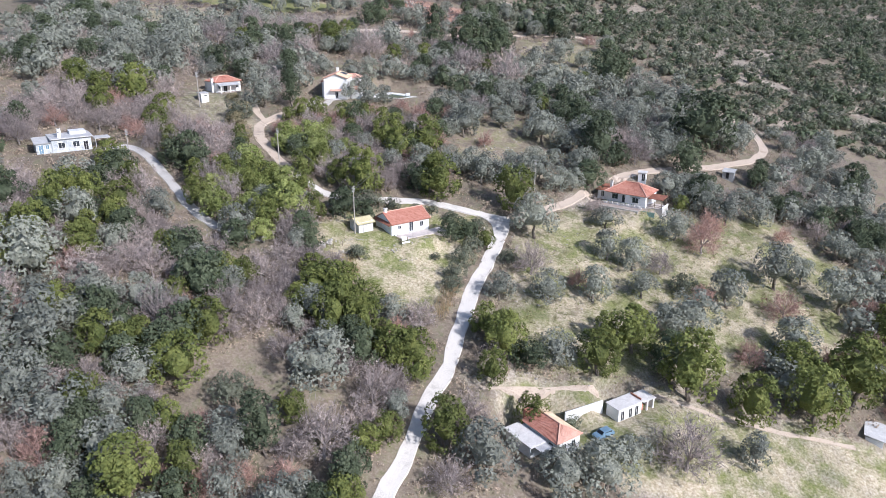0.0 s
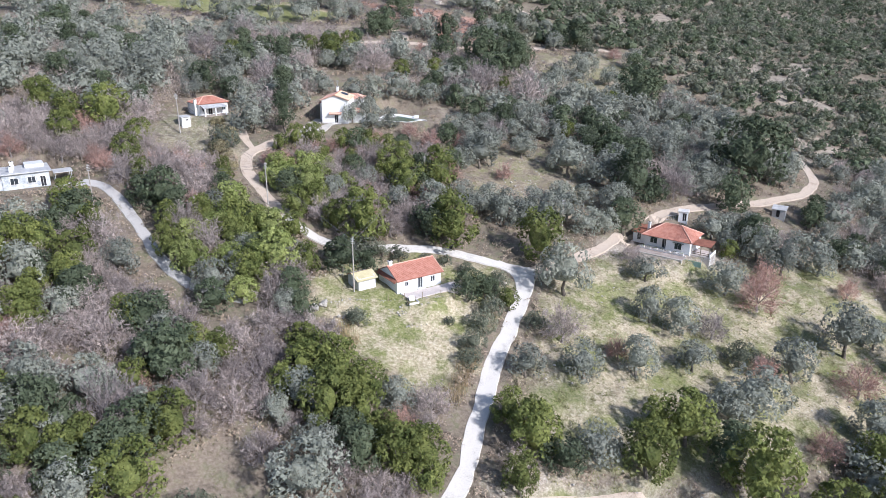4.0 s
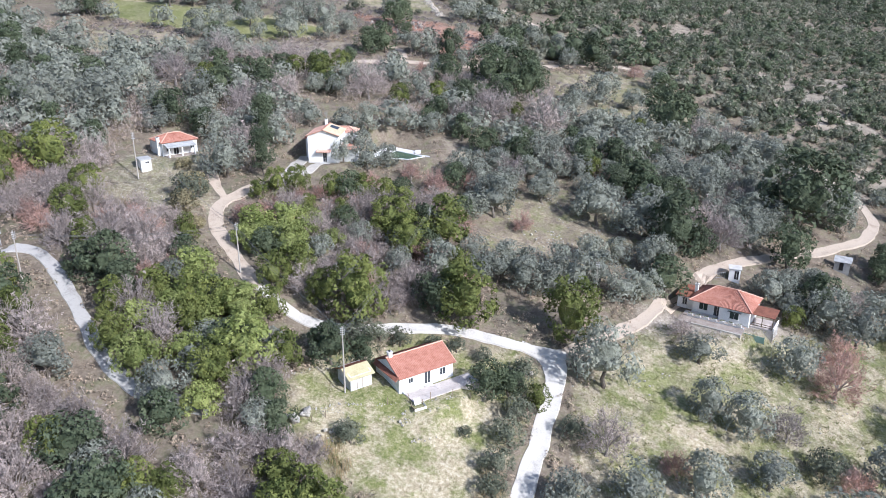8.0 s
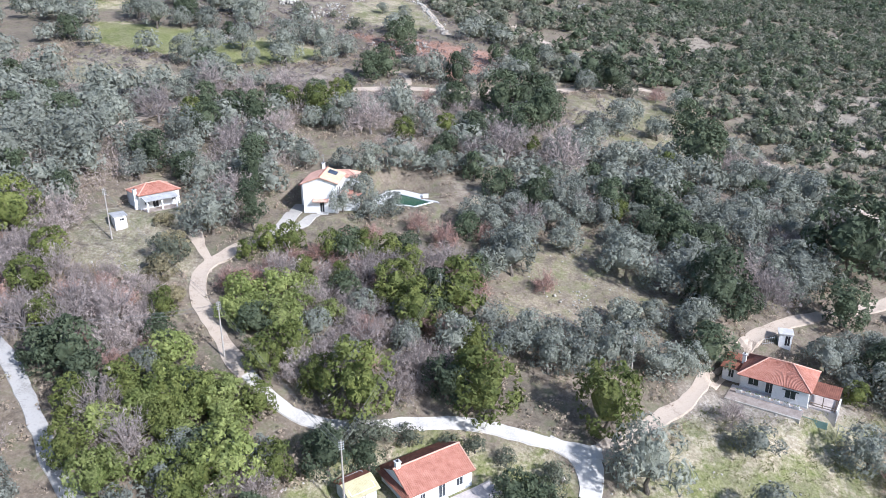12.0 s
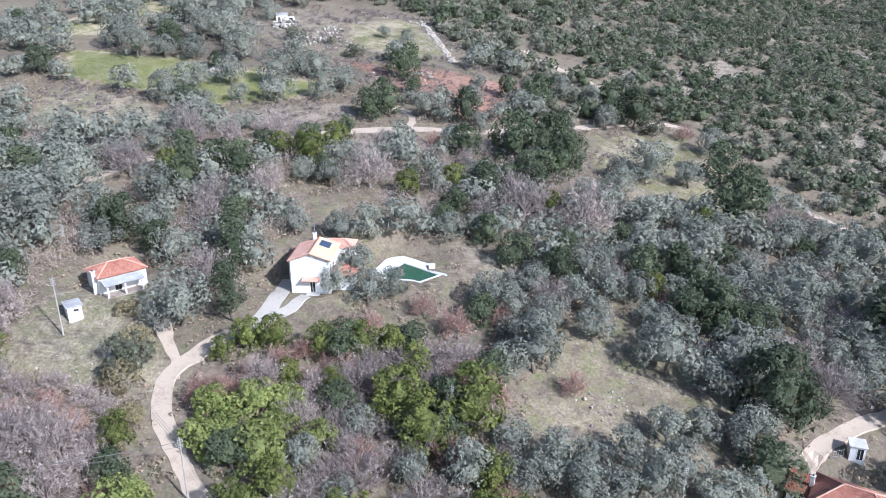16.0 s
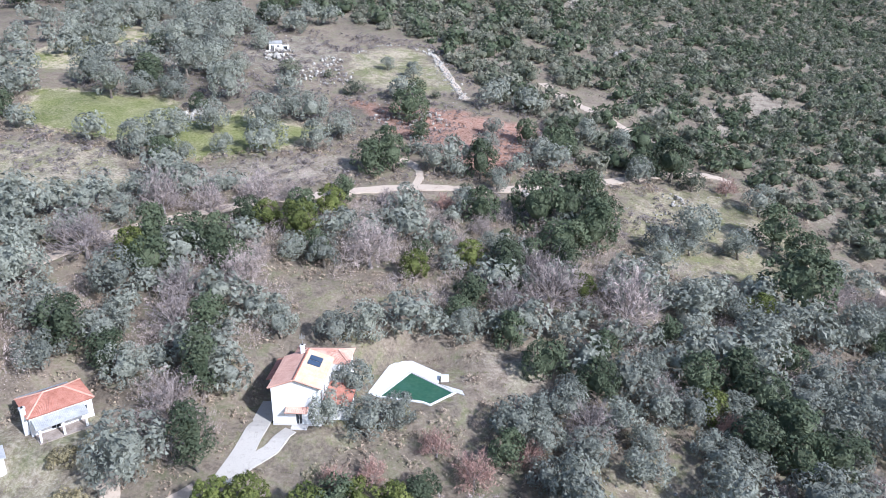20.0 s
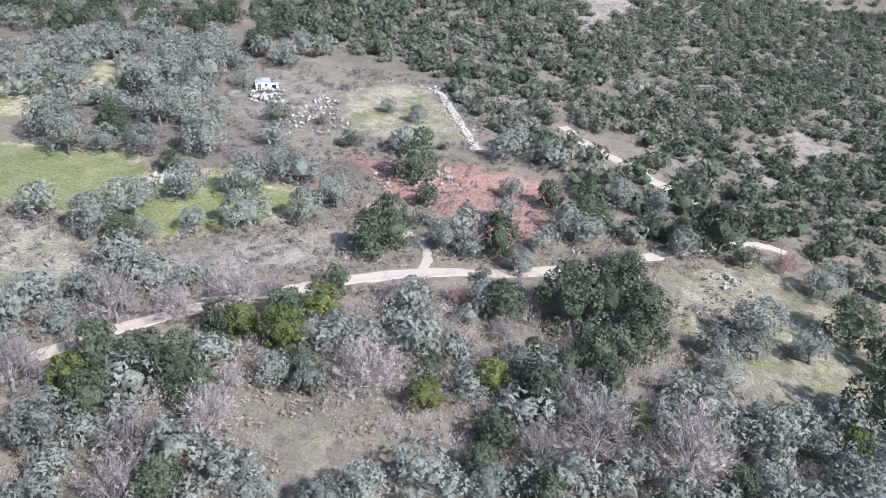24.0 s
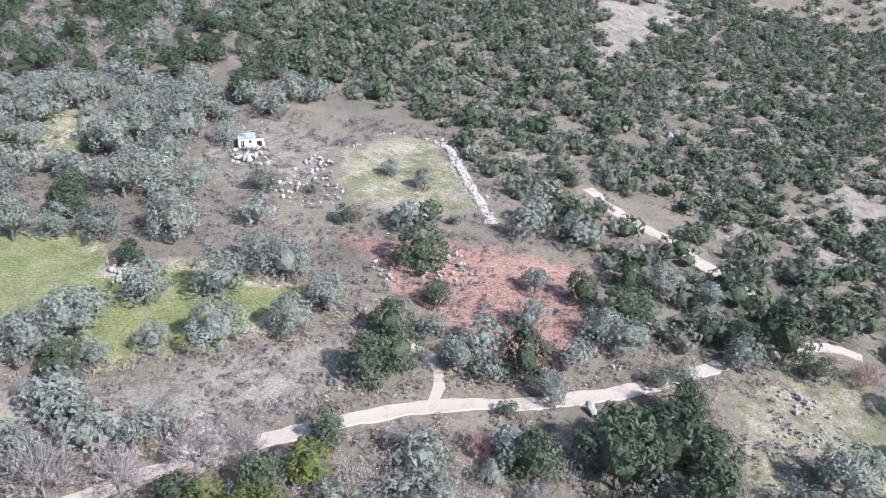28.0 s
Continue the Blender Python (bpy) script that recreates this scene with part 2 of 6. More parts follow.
HILLSIDE = [(9, 116.9), (17, 157.5), (30, 168.5), (52, 172.1), (86, 182.8), (100, 164), (84, 132.8), (50, 122.1), (28, 116.6)]
GARDEN = [(-29, 143.6), (-24, 153), (-8, 160.5), (9, 159.5), (10.5, 152), (4, 140), (2, 130.1), (-9, 124), (-17, 131.4)]
HOMESTEAD = [(5, 112.9), (20, 114.4), (38, 116.9), (62, 113), (85, 112.8), (84, 96.6), (50, 89.7), (24, 96.4), (14, 101.7), (9, 107.3)]
PASTURE = [(-42, 349.8), (-41, 360.6), (-29, 373.5), (-17, 370.8), (-13, 358.2), (-6, 340.8), (-16, 333.7), (-28, 333.5), (-38, 338.2)]
BRACKEN = [(-27, 323.7), (-1, 324.3), (15, 318.8), (11, 308.9), (10, 296.2), (0, 287.2), (-18, 296.5), (-30, 310), (-43, 326.3)]
GREEN_FIELD = [(-118, 314.6), (-86, 315.9), (-73, 303.4), (-60, 308.5), (-40, 302.9), (-46, 290.1), (-67, 279), (-84, 285.6), (-110, 291.2)]
TAN_FIELD = [(-110, 285.3), (-84, 280.7), (-70, 269.2), (-74, 262.3), (-80, 256.3), (-105, 258)]
BROWN_FIELD = [(-70, 276), (-45, 287.2), (-32, 289.4), (-28, 280.7), (-42, 272.6), (-63, 266.4)]
HUT_GROUND = [(-78, 363.9), (-60, 375.9), (-44, 364.4), (-46, 344.9), (-58, 331), (-72, 344.5)]
VILLA_YARD = [(-38, 198.6), (-39, 220), (-22, 232.1), (-6, 224.7), (-4, 214), (-20, 208.8), (-28, 198.8)]
COTTAGE_YARD = [(-72, 184), (-72, 203.7), (-54, 211), (-49, 197), (-46, 184.5), (-58, 181.5)]
GROVE_FLOOR = [(2, 186), (8, 211.4), (26, 213.8), (40, 196.8), (30, 181), (14, 178.6)]
SCREE = [(88, 372), (90, 384), (112, 388), (96, 354), (79, 345)]
CHALK = [(6, 110), (15, 110), (16, 117), (9, 118)]
CLIFF = [(54, 545), (106, 590), (94, 538), (60, 474), (41, 436), (38, 460)]
GULLY = [(43, 376), (62, 382), (54, 352), (42, 346)]
BALD = [(60, 444), (82, 452), (74, 424), (56, 418)]
SADDLE = [(2, 420), (15, 418), (20, 396), (10, 388)]
DRY_BANK = [(105, 318), (165, 352), (135, 285), (96, 282)]
MAQUIS = [(-15, 381), (-7.5, 359), (1, 336), (15, 328.5), (20, 308), (25, 296), (44, 305), (64, 306), (72, 296), (80, 276), (92, 254), (106, 232), (260, 225), (300, 700), (-200, 700),
          (-130, 492), (-102, 474), (-73, 424), (-60, 399)]
STONY_OPEN = [(26, 258.6), (30, 289.8), (58, 300.3), (74, 271.5), (60, 253.6)]
HOUSE_TERRACE = [(28, 161.7), (30, 177.2), (60, 180), (64, 168.6), (50, 164.3)]
POOL_GLADE = [(-7.5, 228.1), (0, 231), (7.3, 229.6), (8, 222), (4.9, 217.6), (-6.1, 218.6)]
UPPER_GLADE = [(-41.4, 243.4), (-30, 240.5), (-19, 236.5), (-22, 230), (-31, 227.6), (-38, 234)]
TERRACES = [(-136, 332), (-114, 330), (-99, 352), (-101, 373), (-126, 380)]
FOREST_GLADE = [(-44, 103.7), (-30, 115.7), (-17, 108.4), (-14, 97), (-26, 92.8), (-42, 94.2)]
OPEN = (HILLSIDE, GARDEN, HOMESTEAD, PASTURE, BRACKEN, GREEN_FIELD, TAN_FIELD, BROWN_FIELD, HUT_GROUND, VILLA_YARD, COTTAGE_YARD, GROVE_FLOOR, STONY_OPEN,
        HOUSE_TERRACE, FOREST_GLADE, POOL_GLADE, UPPER_GLADE)
LUSH = ((TERRACES, 0.74), (HILLSIDE, 0.62), (GARDEN, 0.72), (HOMESTEAD, 0.62), (PASTURE, 0.55), (GREEN_FIELD, 1.0), (TAN_FIELD, 0.45), (VILLA_YARD, 0.34), (COTTAGE_YARD, 0.42), (HUT_GROUND, 0.3), (POOL_GLADE, 0.28), (UPPER_GLADE, 0.34), (STONY_OPEN, 0.48), (GROVE_FLOOR, 0.38))
# pale bare cover; hillside and homestead amounts also carry painted-in sunlight
PALE = ((HOMESTEAD, 0.75), (BROWN_FIELD, 0.35), (COTTAGE_YARD, 0.36), (GROVE_FLOOR, 0.12), (TAN_FIELD, 0.4), (CHALK, 1.0), (SCREE, 0.36), (CLIFF, 0.45), (GULLY, 0.36), (BALD, 0.36), (SADDLE, 0.2), (DRY_BANK, 0.45), (STONY_OPEN, 0.22), (HUT_GROUND, 0.35),
        (HILLSIDE, 0.4), (PASTURE, 0.3), (POOL_GLADE, 0.3), (UPPER_GLADE, 0.15), (HOUSE_TERRACE, 0.5))


def axis(lo, hi, step):
    fine = list(np.arange(lo, hi + step / 2, step))
    out, s, edge = [], step, hi
    while edge < 4200:
        s *= 1.35
        edge += s
        out.append(edge)
    low, s, edge = [], step, lo
    while edge > -4200:
        s *= 1.35
        edge -= s
        low.append(edge)
    return low[::-1] + [float(f) for f in fine] + out


def build_ground():
    xs, ys = axis(-180, 220, 2.0), axis(60, 560, 2.0)
    verts = [(x, y, land(x, y)) for y in ys for x in xs]
    n = len(xs)
    faces = [(j * n + i, j * n + i + 1, (j + 1) * n + i + 1, (j + 1) * n + i) for j in range(len(ys) - 1) for i in range(n - 1)]
    me = bpy.data.meshes.new("ground")
    me.from_pydata(verts, [], faces)
    me.shade_smooth()
    cover = me.color_attributes.new("cover", "FLOAT_COLOR", "POINT")
    values = np.zeros((len(verts), 4), dtype=np.float32)
    values[:, 3] = 1
    for k, (x, y, _) in enumerate(verts):
        if -200 < x < 240 and 40 < y < 610:
            for c, zones in ((0, LUSH), (2, PALE), (1, ((BRACKEN, 1.0),))):
                for poly, amount in zones:
                    if abs(x - poly[0][0]) < 110 and abs(y - poly[0][1]) < 110:
                        d = inside(poly, x, y)
                        if d > -5:
                            values[k, c] = max(values[k, c], amount * smooth(-4, 3, d + 3 * noise.noise((x / 4, y / 4, 0.5))))
        if y > 225 and inside(MAQUIS, x, y) > 0:  # stony bare streaks between the scrub
            values[k, 2] = max(values[k, 2], 0.42 * smooth(0.12, 0.5, noise.noise((x / 13, y / 34, 2.6)) + 0.5 * noise.noise((x / 6, y / 8, 5.1))))
    cover.data.foreach_set("color", values.ravel())
    m = bpy.data.materials.new("hillside_soil")
    m.use_nodes = True
    nodes, links = m.node_tree.nodes, m.node_tree.links
    p = nodes["Principled BSDF"]
    p.inputs["Roughness"].default_value, p.inputs["Specular IOR Level"].default_value = 0.95, 0.15
    where = nodes.new("ShaderNodeNewGeometry").outputs["Position"]
    big, mid, small = (noise_of(nodes, links, where, s, 10.0, 0.74) for s in (0.05, 0.35, 2.2))
    attr = nodes.new("ShaderNodeAttribute")
    attr.attribute_name = "cover"
    split = nodes.new("ShaderNodeSeparateColor")
    links.new(attr.outputs["Color"], split.inputs[0])
    soil = ramp_of(nodes, links, mid, [(0.4, (0.115, 0.096, 0.07)), (0.5, (0.205, 0.174, 0.128)), (0.6, (0.145, 0.155, 0.078))])
    grey = ramp_of(nodes, links, small, [(0.38, (0.115, 0.0943, 0.0779)), (0.51, (0.23, 0.19, 0.164)), (0.64, (0.361, 0.316, 0.279))])
    soil = mix_of(nodes, links, 0.38, soil, grey)
    lush = ramp_of(nodes, links, small, [(0.36, (0.0905, 0.112, 0.0369)), (0.5, (0.174, 0.191, 0.0738)), (0.66, (0.279, 0.267, 0.148))])
    straw = ramp_of(nodes, links, small, [(0.36, (0.234, 0.196, 0.127)), (0.5, (0.383, 0.336, 0.234)), (0.64, (0.543, 0.496, 0.392))])
    tuft = noise_of(nodes, links, where, 0.16, 7.0, 0.75)
    rich = nodes.new("ShaderNodeMapRange")  # the sown field keeps few straw patches
    for socket, value in (("From Min", 0.78), ("From Max", 0.96), ("To Min", 1.0), ("To Max", 0.22)):
        rich.inputs[socket].default_value = value
    links.new(split.outputs[0], rich.inputs["Value"])
    dry = nodes.new("ShaderNodeMath")
    dry.operation = "MULTIPLY"
    links.new(ramp_of(nodes, links, tuft, [(0.44, (0, 0, 0)), (0.56, (1, 1, 1))]), dry.inputs[0])
    links.new(rich.outputs[0], dry.inputs[1])
    lush = mix_of(nodes, links, dry.outputs[0], lush, straw)
    fern = ramp_of(nodes, links, small, [(0.36, (0.2, 0.12, 0.085)), (0.5, (0.32, 0.19, 0.145)), (0.64, (0.42, 0.32, 0.27))])
    bare = ramp_of(nodes, links, small, [(0.36, (0.197, 0.164, 0.131)), (0.5, (0.336, 0.295, 0.246)), (0.64, (0.508, 0.471, 0.418))])

    def patchy(channel, grain, lo, hi):
        s = nodes.new("ShaderNodeMath")
        s.operation = "ADD"
        links.new(split.outputs[channel], s.inputs[0])
        links.new(grain, s.inputs[1])
        return scaled(s.outputs[0], lo, hi)

    def scaled(value, lo, hi):
        r = nodes.new("ShaderNodeMapRange")
        r.inputs["From Min"].default_value, r.inputs["From Max"].default_value = lo, hi
        links.new(value, r.inputs["Value"])
        return r.outputs[0]

    colour = mix_of(nodes, links, patchy(2, mid, 0.72, 1.1), soil, bare)
    colour = mix_of(nodes, links, patchy(0, mid, 0.78, 1.2), colour, lush)
    colour = mix_of(nodes, links, patchy(1, mid, 1.12, 1.48), colour, fern)
    shade = ramp_of(nodes, links, big, [(0.36, (0.75, 0.76, 0.74)), (0.64, (1.22, 1.18, 1.14))])
    colour = mix_of(nodes, links, 1.0, colour, shade, "MULTIPLY")
    links.new(colour, p.inputs["Base Color"])
    b = nodes.new("ShaderNodeBump")
    b.inputs["Strength"].default_value, b.inputs["Distance"].default_value = 0.5, 0.16
    links.new(small, b.inputs["Height"])
    links.new(b.outputs[0], p.inputs["Normal"])
    me.materials.append(m)
    return tagged(new("ground", me), "dry grassy brown hillside soil with leaf litter", "ground", kind="structure")


build_ground()


def bent(points, step=1.5):
    """A smooth line through the points, with places about a step apart."""
    pts = [Vector((*p, 0)) for p in points]
    pts = [2 * pts[0] - pts[1]] + pts + [2 * pts[-1] - pts[-2]]
    out = []
    for a, b, c, d in zip(pts, pts[1:], pts[2:], pts[3:]):
        n = max(2, int((c - b).length / step))
        for i in range(n):
            t = i / n
            out.append(0.5 * ((2 * b) + (c - a) * t + (2 * a - 5 * b + 4 * c - d) * t * t + (3 * b - a - 3 * c + d) * t ** 3))
    return out + [pts[-2]]


ROAD_LINES = []


def road(name, points, width, material, label, rise=0.1, ragged=0.4):
    line = bent(points)
    ROAD_LINES.append((line, width))
    bm, rows = bmesh.new(), []
    for i, p in enumerate(line):
        ahead = (line[min(i + 1, len(line) - 1)] - line[max(i - 1, 0)]).normalized()
        side = Vector((-ahead.y, ahead.x, 0))
        wl = width / 2 + ragged * (noise.noise((i * 0.3, width, 1.0)) + 0.6 * noise.noise((i * 0.9, width, 4.0)))
        wr = width / 2 + ragged * (noise.noise((i * 0.3, width, 9.0)) + 0.6 * noise.noise((i * 0.9, width, 7.0)))
        row = []
        for k, w in enumerate((-wl - 0.25, -wl, -wl / 3, wr / 3, wr, wr + 0.25)):
            q = p + side * w
            z = max(land(q.x, q.y) + rise, 0.6 * land(q.x, q.y) + 0.4 * land(p.x, p.y) + rise) if 0 < k < 5 else land(q.x, q.y) - 0.4
            row.append(bm.verts.new((q.x, q.y, z)))
        rows.append(row)
    for a, b in zip(rows, rows[1:]):
        for k in range(5):
            bm.faces.new((a[k], b[k], b[k + 1], a[k + 1]))
    bm.normal_update()
    bm.faces.ensure_lookup_table()
    if bm.faces[len(bm.faces) // 2].normal.z < 0:
        bmesh.ops.reverse_faces(bm, faces=bm.faces)
    me = bpy.data.meshes.new(name)
    bm.to_mesh(me)
    bm.free()
    me.materials.append(material)
    return tagged(new(name, me), label, "road", kind="structure")


road("road", [(-13, 74.1), (-8.6, 87.4), (-5.5, 95.5), (-2.7, 104.4), (0.6, 112.1), (3, 121.9), (6, 134.1), (9.2, 142.8), (11.3, 149.6), (14, 157.9), (13.5, 160.8)], 2.7, M_CONCRETE,
     "pale worn concrete lane up the hillside")
road("road", [(15.5, 159.9), (7.2, 160.4), (-1.1, 161.7), (-9.3, 161), (-17.3, 159.2), (-24.4, 159), (-30.5, 161.6), (-34.8, 165.5)], 1.95, M_CONCRETE, "pale concrete lane past the houses", rise=0.13)
road("road", [(8, 160.7), (11.2, 159), (12.4, 155), (11.6, 150.5)], 2.2, M_CONCRETE, "concrete apron at the junction", rise=0.115)
road("road", [(-34.5, 165.1), (-39, 170.3), (-43.6, 176.9), (-46.6, 181.9), (-47, 187.7), (-44.8, 191.6), (-42.8, 195), (-40.6, 197)], 2.7, M_DIRT,
     "pale gravel lane climbing between the trees", rise=0.12, ragged=0.5)
road("road", [(-46, 186.6), (-47.6, 190.2), (-50, 193.6), (-52, 198)], 1.5, M_DIRT, "rough stony spur beside the lane", rise=0.09, ragged=1.1)
road("road", [(14.6, 159.5), (22, 165.2), (30.5, 171.6), (37.4, 179.8), (45, 187.3), (54.5, 194.3), (63.4, 199.1), (78.6, 205.6), (91, 212.3), (99.2, 221.6), (101.1, 229.6), (100, 238.9), (94.8, 246.2), (89, 253.8),
              (84, 259.8), (78.5, 264.2)], 2.4, M_DIRT, "beige dirt lane with gravel", rise=0.1)
road("road", [(-80, 165.6), (-72, 167), (-64.5, 160.4), (-59.5, 154.4), (-53.4, 147), (-46, 141.2), (-36, 139.6)], 2.2, M_GRAVEL, "worn grey gravel driveway", rise=0.1)
road("road", [(-82, 234.8), (-69, 249.7), (-62.8, 254.9), (-53.5, 261.2), (-40, 268.7), (-29.6, 273.5), (-17.6, 278), (-5, 280.2), (6.4, 283.6), (17.5, 288.2), (30, 294.7), (44.2, 302), (56, 305.4), (61.5, 303.6)],
     2.4, M_DIRT, "beige dirt track along the slope", rise=0.12)
road("road", [(-17.5, 278.5), (-16.8, 283.9), (-18.6, 288.7), (-21.5, 291)], 1.8, M_DIRT, "short gravel turnout", rise=0.08, ragged=0.9)
road("road", [(19, 356.5), (25.7, 345.6), (33.2, 337.2), (38.5, 329), (44.5, 321.5), (48.5, 317)], 3.4, M_DIRT, "bare eroded track", rise=0.06, ragged=1.3)
road("path", [(-15.4, 371), (-11.6, 357), (-8.8, 345), (-5, 333.5)], 2.0, M_DIRT, "bare stony strip beside the pasture wall", rise=0.07, ragged=1.1)
road("path", [(6.5, 109.7), (16.5, 111.5), (27.1, 114.1), (37.8, 115.2), (47.7, 113), (61, 111.7), (75, 111.5)], 0.8, M_DIRT, "narrow trodden footpath", rise=0.07)


def near_road(x, y, gap):
    return any((p.x - x) ** 2 + (p.y - y) ** 2 < (w / 2 + gap) ** 2 for line, w in ROAD_LINES for p in line)
OLIVES_1 = [(-51.7, 80.8, 6), (-55.9, 89.5, 9.4), (-49.1, 91.9, 7.3), (-62, 92.3, 8.7), (18.7, 92.9, 8.2), (6.6, 93.6, 10), (25.4, 93.6, 9.4), (-47.6, 99, 6.5), (30.9, 99.4, 5.5), (-64.1, 103.1, 12.6), (53.2, 103.4, 6), (-20.2, 104.7, 9), (-52.6, 114.9, 7.2), (-72.6, 118.2, 11.4), (20.8, 118.6, 7.1), (-62, 128.3, 6.1), (45.1, 130, 7.4), (71.2, 130.9, 8.6), (11.2, 132.4, 6), (50.4, 133.1, 9.8), (21.3, 134.5, 6.9), (30.9, 136.9, 7.2), (-41.9, 139.7, 6.1), (41.9, 140.6, 6.6), (-58.1, 141.5, 6.4), (61.1, 142.7, 8.3), (88.4, 147.4, 9.6), (41.9, 149.6, 8), (36.7, 151.6, 6.9), (75.2, 151.8, 10.2), (20.6, 154.9, 10), (83.1, 155.6, 6.5)]
OLIVES_2 = [(38.6, 163.6, 6), (55.4, 163.9, 7.7), (-20.7, 169.5, 4.9), (9.4, 173.6, 7.2), (-12.3, 173.8, 5.1), (-5.1, 173.9, 7.1), (1.3, 174.6, 6.1), (14.1, 174.6, 6.3), (71.4, 174.6, 8.5), (19, 176.2, 7.4), (28.4, 176.2, 6.6), (80.9, 177.2, 7.4), (32.7, 177.8, 5.6), (58.5, 183.5, 6.5), (7.2, 179.8, 6.4), (24.4, 179.9, 7.7), (0.7, 181.9, 5.4), (17.3, 182.7, 5.5), (24, 187, 5.8), (81, 187.5, 6.8), (29.4, 188.2, 5.9), (-64.5, 196.9, 9.8), (5.7, 197.1, 8.3), (-48.3, 197.6, 9.4), (34.5, 198.8, 8.8), (48, 200.4, 4.5), (27.8, 200.7, 8.8), (6.5, 202.4, 6.7), (16.5, 206.3, 6), (28, 207.2, 6.2), (-21, 208.2, 5.8), (69.4, 208.2, 6.4)]
OLIVES_3 = [(9, 208.3, 6.9), (-26.3, 209.1, 4.9), (-17, 210.8, 4.9), (18.4, 211.3, 5.2), (-0.3, 211.4, 7), (-54.3, 212.2, 6.3), (26.8, 212.3, 4.3), (-91.9, 213.9, 10.4), (-67.1, 214, 6.6), (-23.5, 215.3, 6.1), (7.3, 216, 6.2), (21, 217.3, 6.5), (-80, 217.7, 11.7), (48.4, 218.2, 5.9), (-60.5, 219.6, 6.7), (52.3, 220.8, 7.3), (-70.2, 221.5, 8.1), (-13.4, 221.5, 6.4), (58.6, 223.9, 8.8), (-36.1, 225.3, 5.5), (-27.5, 225.5, 5.5), (-22.8, 227.2, 6.6), (65.8, 227.6, 5.8), (50.6, 228.9, 7.5), (-78.2, 229, 9.9), (-7.2, 229.8, 5.6), (-63.3, 231.4, 8.5), (43.5, 236.4, 9.4), (32.2, 236.9, 6.2), (73.4, 238.4, 6.3), (80.3, 239.6, 10.3), (47.6, 241.1, 7.9)]
OLIVES_4 = [(62.8, 241.3, 8.3), (42.1, 244.4, 6.6), (-32.2, 244.9, 5.5), (35.5, 245.5, 7.9), (71.3, 245.9, 7.3), (-37.9, 246.3, 5.2), (65.8, 246.4, 7.2), (-0, 251, 5.2), (-70.5, 251.1, 5.9), (-1.7, 255.2, 5.5), (31.8, 258.7, 6.2), (-16.7, 261.1, 5.6), (-9.2, 264.7, 3.9), (33.5, 264.9, 6.5), (39.8, 266, 5.6), (50.4, 267.2, 6.7), (42.5, 270.9, 9.1), (-67.9, 279.1, 4.6), (-77.4, 279.5, 8.2), (0.6, 281.4, 5.5), (-60.6, 283.5, 4.6), (-51.1, 284.7, 9), (-73, 284.9, 10.1), (-13.4, 285.5, 6.6), (62.5, 287.7, 6.7), (24.2, 289.9, 3.9), (-40.6, 290.2, 6.9), (-66.1, 294.7, 7.4), (35.6, 294.8, 6.4), (11.8, 297.4, 7.3), (-35.6, 297.6, 7.2), (-54, 297.7, 8.6)]
OLIVES_5 = [(-1, 298.4, 6.1), (-44.3, 304.9, 7.6), (-49.7, 309.3, 7.9), (1.1, 309.9, 5.2), (34.5, 310.4, 6.9), (-96.5, 311.2, 8.8), (-80.9, 312.9, 7.1), (25.8, 313.5, 6.9), (-89.9, 313.9, 7.3), (-67.6, 314.8, 9.7), (-105, 319, 9.3), (-107.1, 329.7, 6.6), (-82.9, 329.7, 9.3), (-77.9, 333.7, 9.4), (-69.8, 336.1, 6.3), (-20.8, 344.5, 5), (-92.1, 347.5, 10.3), (-80.2, 348.5, 8.4), (-111.2, 349.4, 7.2), (-28.8, 350, 4.2), (-88.1, 355.7, 10.6), (-68.3, 358.9, 7), (-79.4, 359.9, 8.9), (-128.1, 360.6, 9.8), (-121.6, 365.5, 9.8), (-95.9, 369.1, 9.5), (-83.6, 371.4, 9.4), (-119.7, 374.6, 10.1), (-112.3, 375.5, 10)]
OLIVES = OLIVES_1 + OLIVES_2 + OLIVES_3 + OLIVES_4 + OLIVES_5
GREENS_1 = [(-42.4, 80.5, 9.5), (-13.8, 84.2, 5.7), (-8.7, 96.6, 5.1), (-23.6, 97.2, 4.5), (0.1, 97.2, 7.6), (-41.6, 101.1, 8), (-55.4, 104, 6.8), (15.4, 106.5, 5.5), (-4.4, 108.7, 4.8), (8.4, 110.5, 5.2), (56.3, 112.9, 8.8), (68.3, 114.4, 10.5), (-6.4, 114.5, 5), (11.4, 117, 7.4), (44.8, 115.2, 11), (-19.6, 116.6, 7.5), (28.3, 117.2, 8.3), (-14.1, 117.7, 5.9), (-26, 120.1, 5.2), (7.8, 121.8, 5.6), (11.6, 122, 5.2), (79.1, 121.3, 11.2), (-13.8, 121.8, 6.1), (-18.4, 122.9, 7), (-23.7, 123.7, 7.1), (31, 124.4, 5.8), (36.3, 124.6, 8.8), (-64.4, 137, 4.7), (-36.5, 138.3, 5.9), (-46.9, 143.5, 6.9), (-32.9, 147.7, 9.4), (9.6, 148.6, 3.6)]
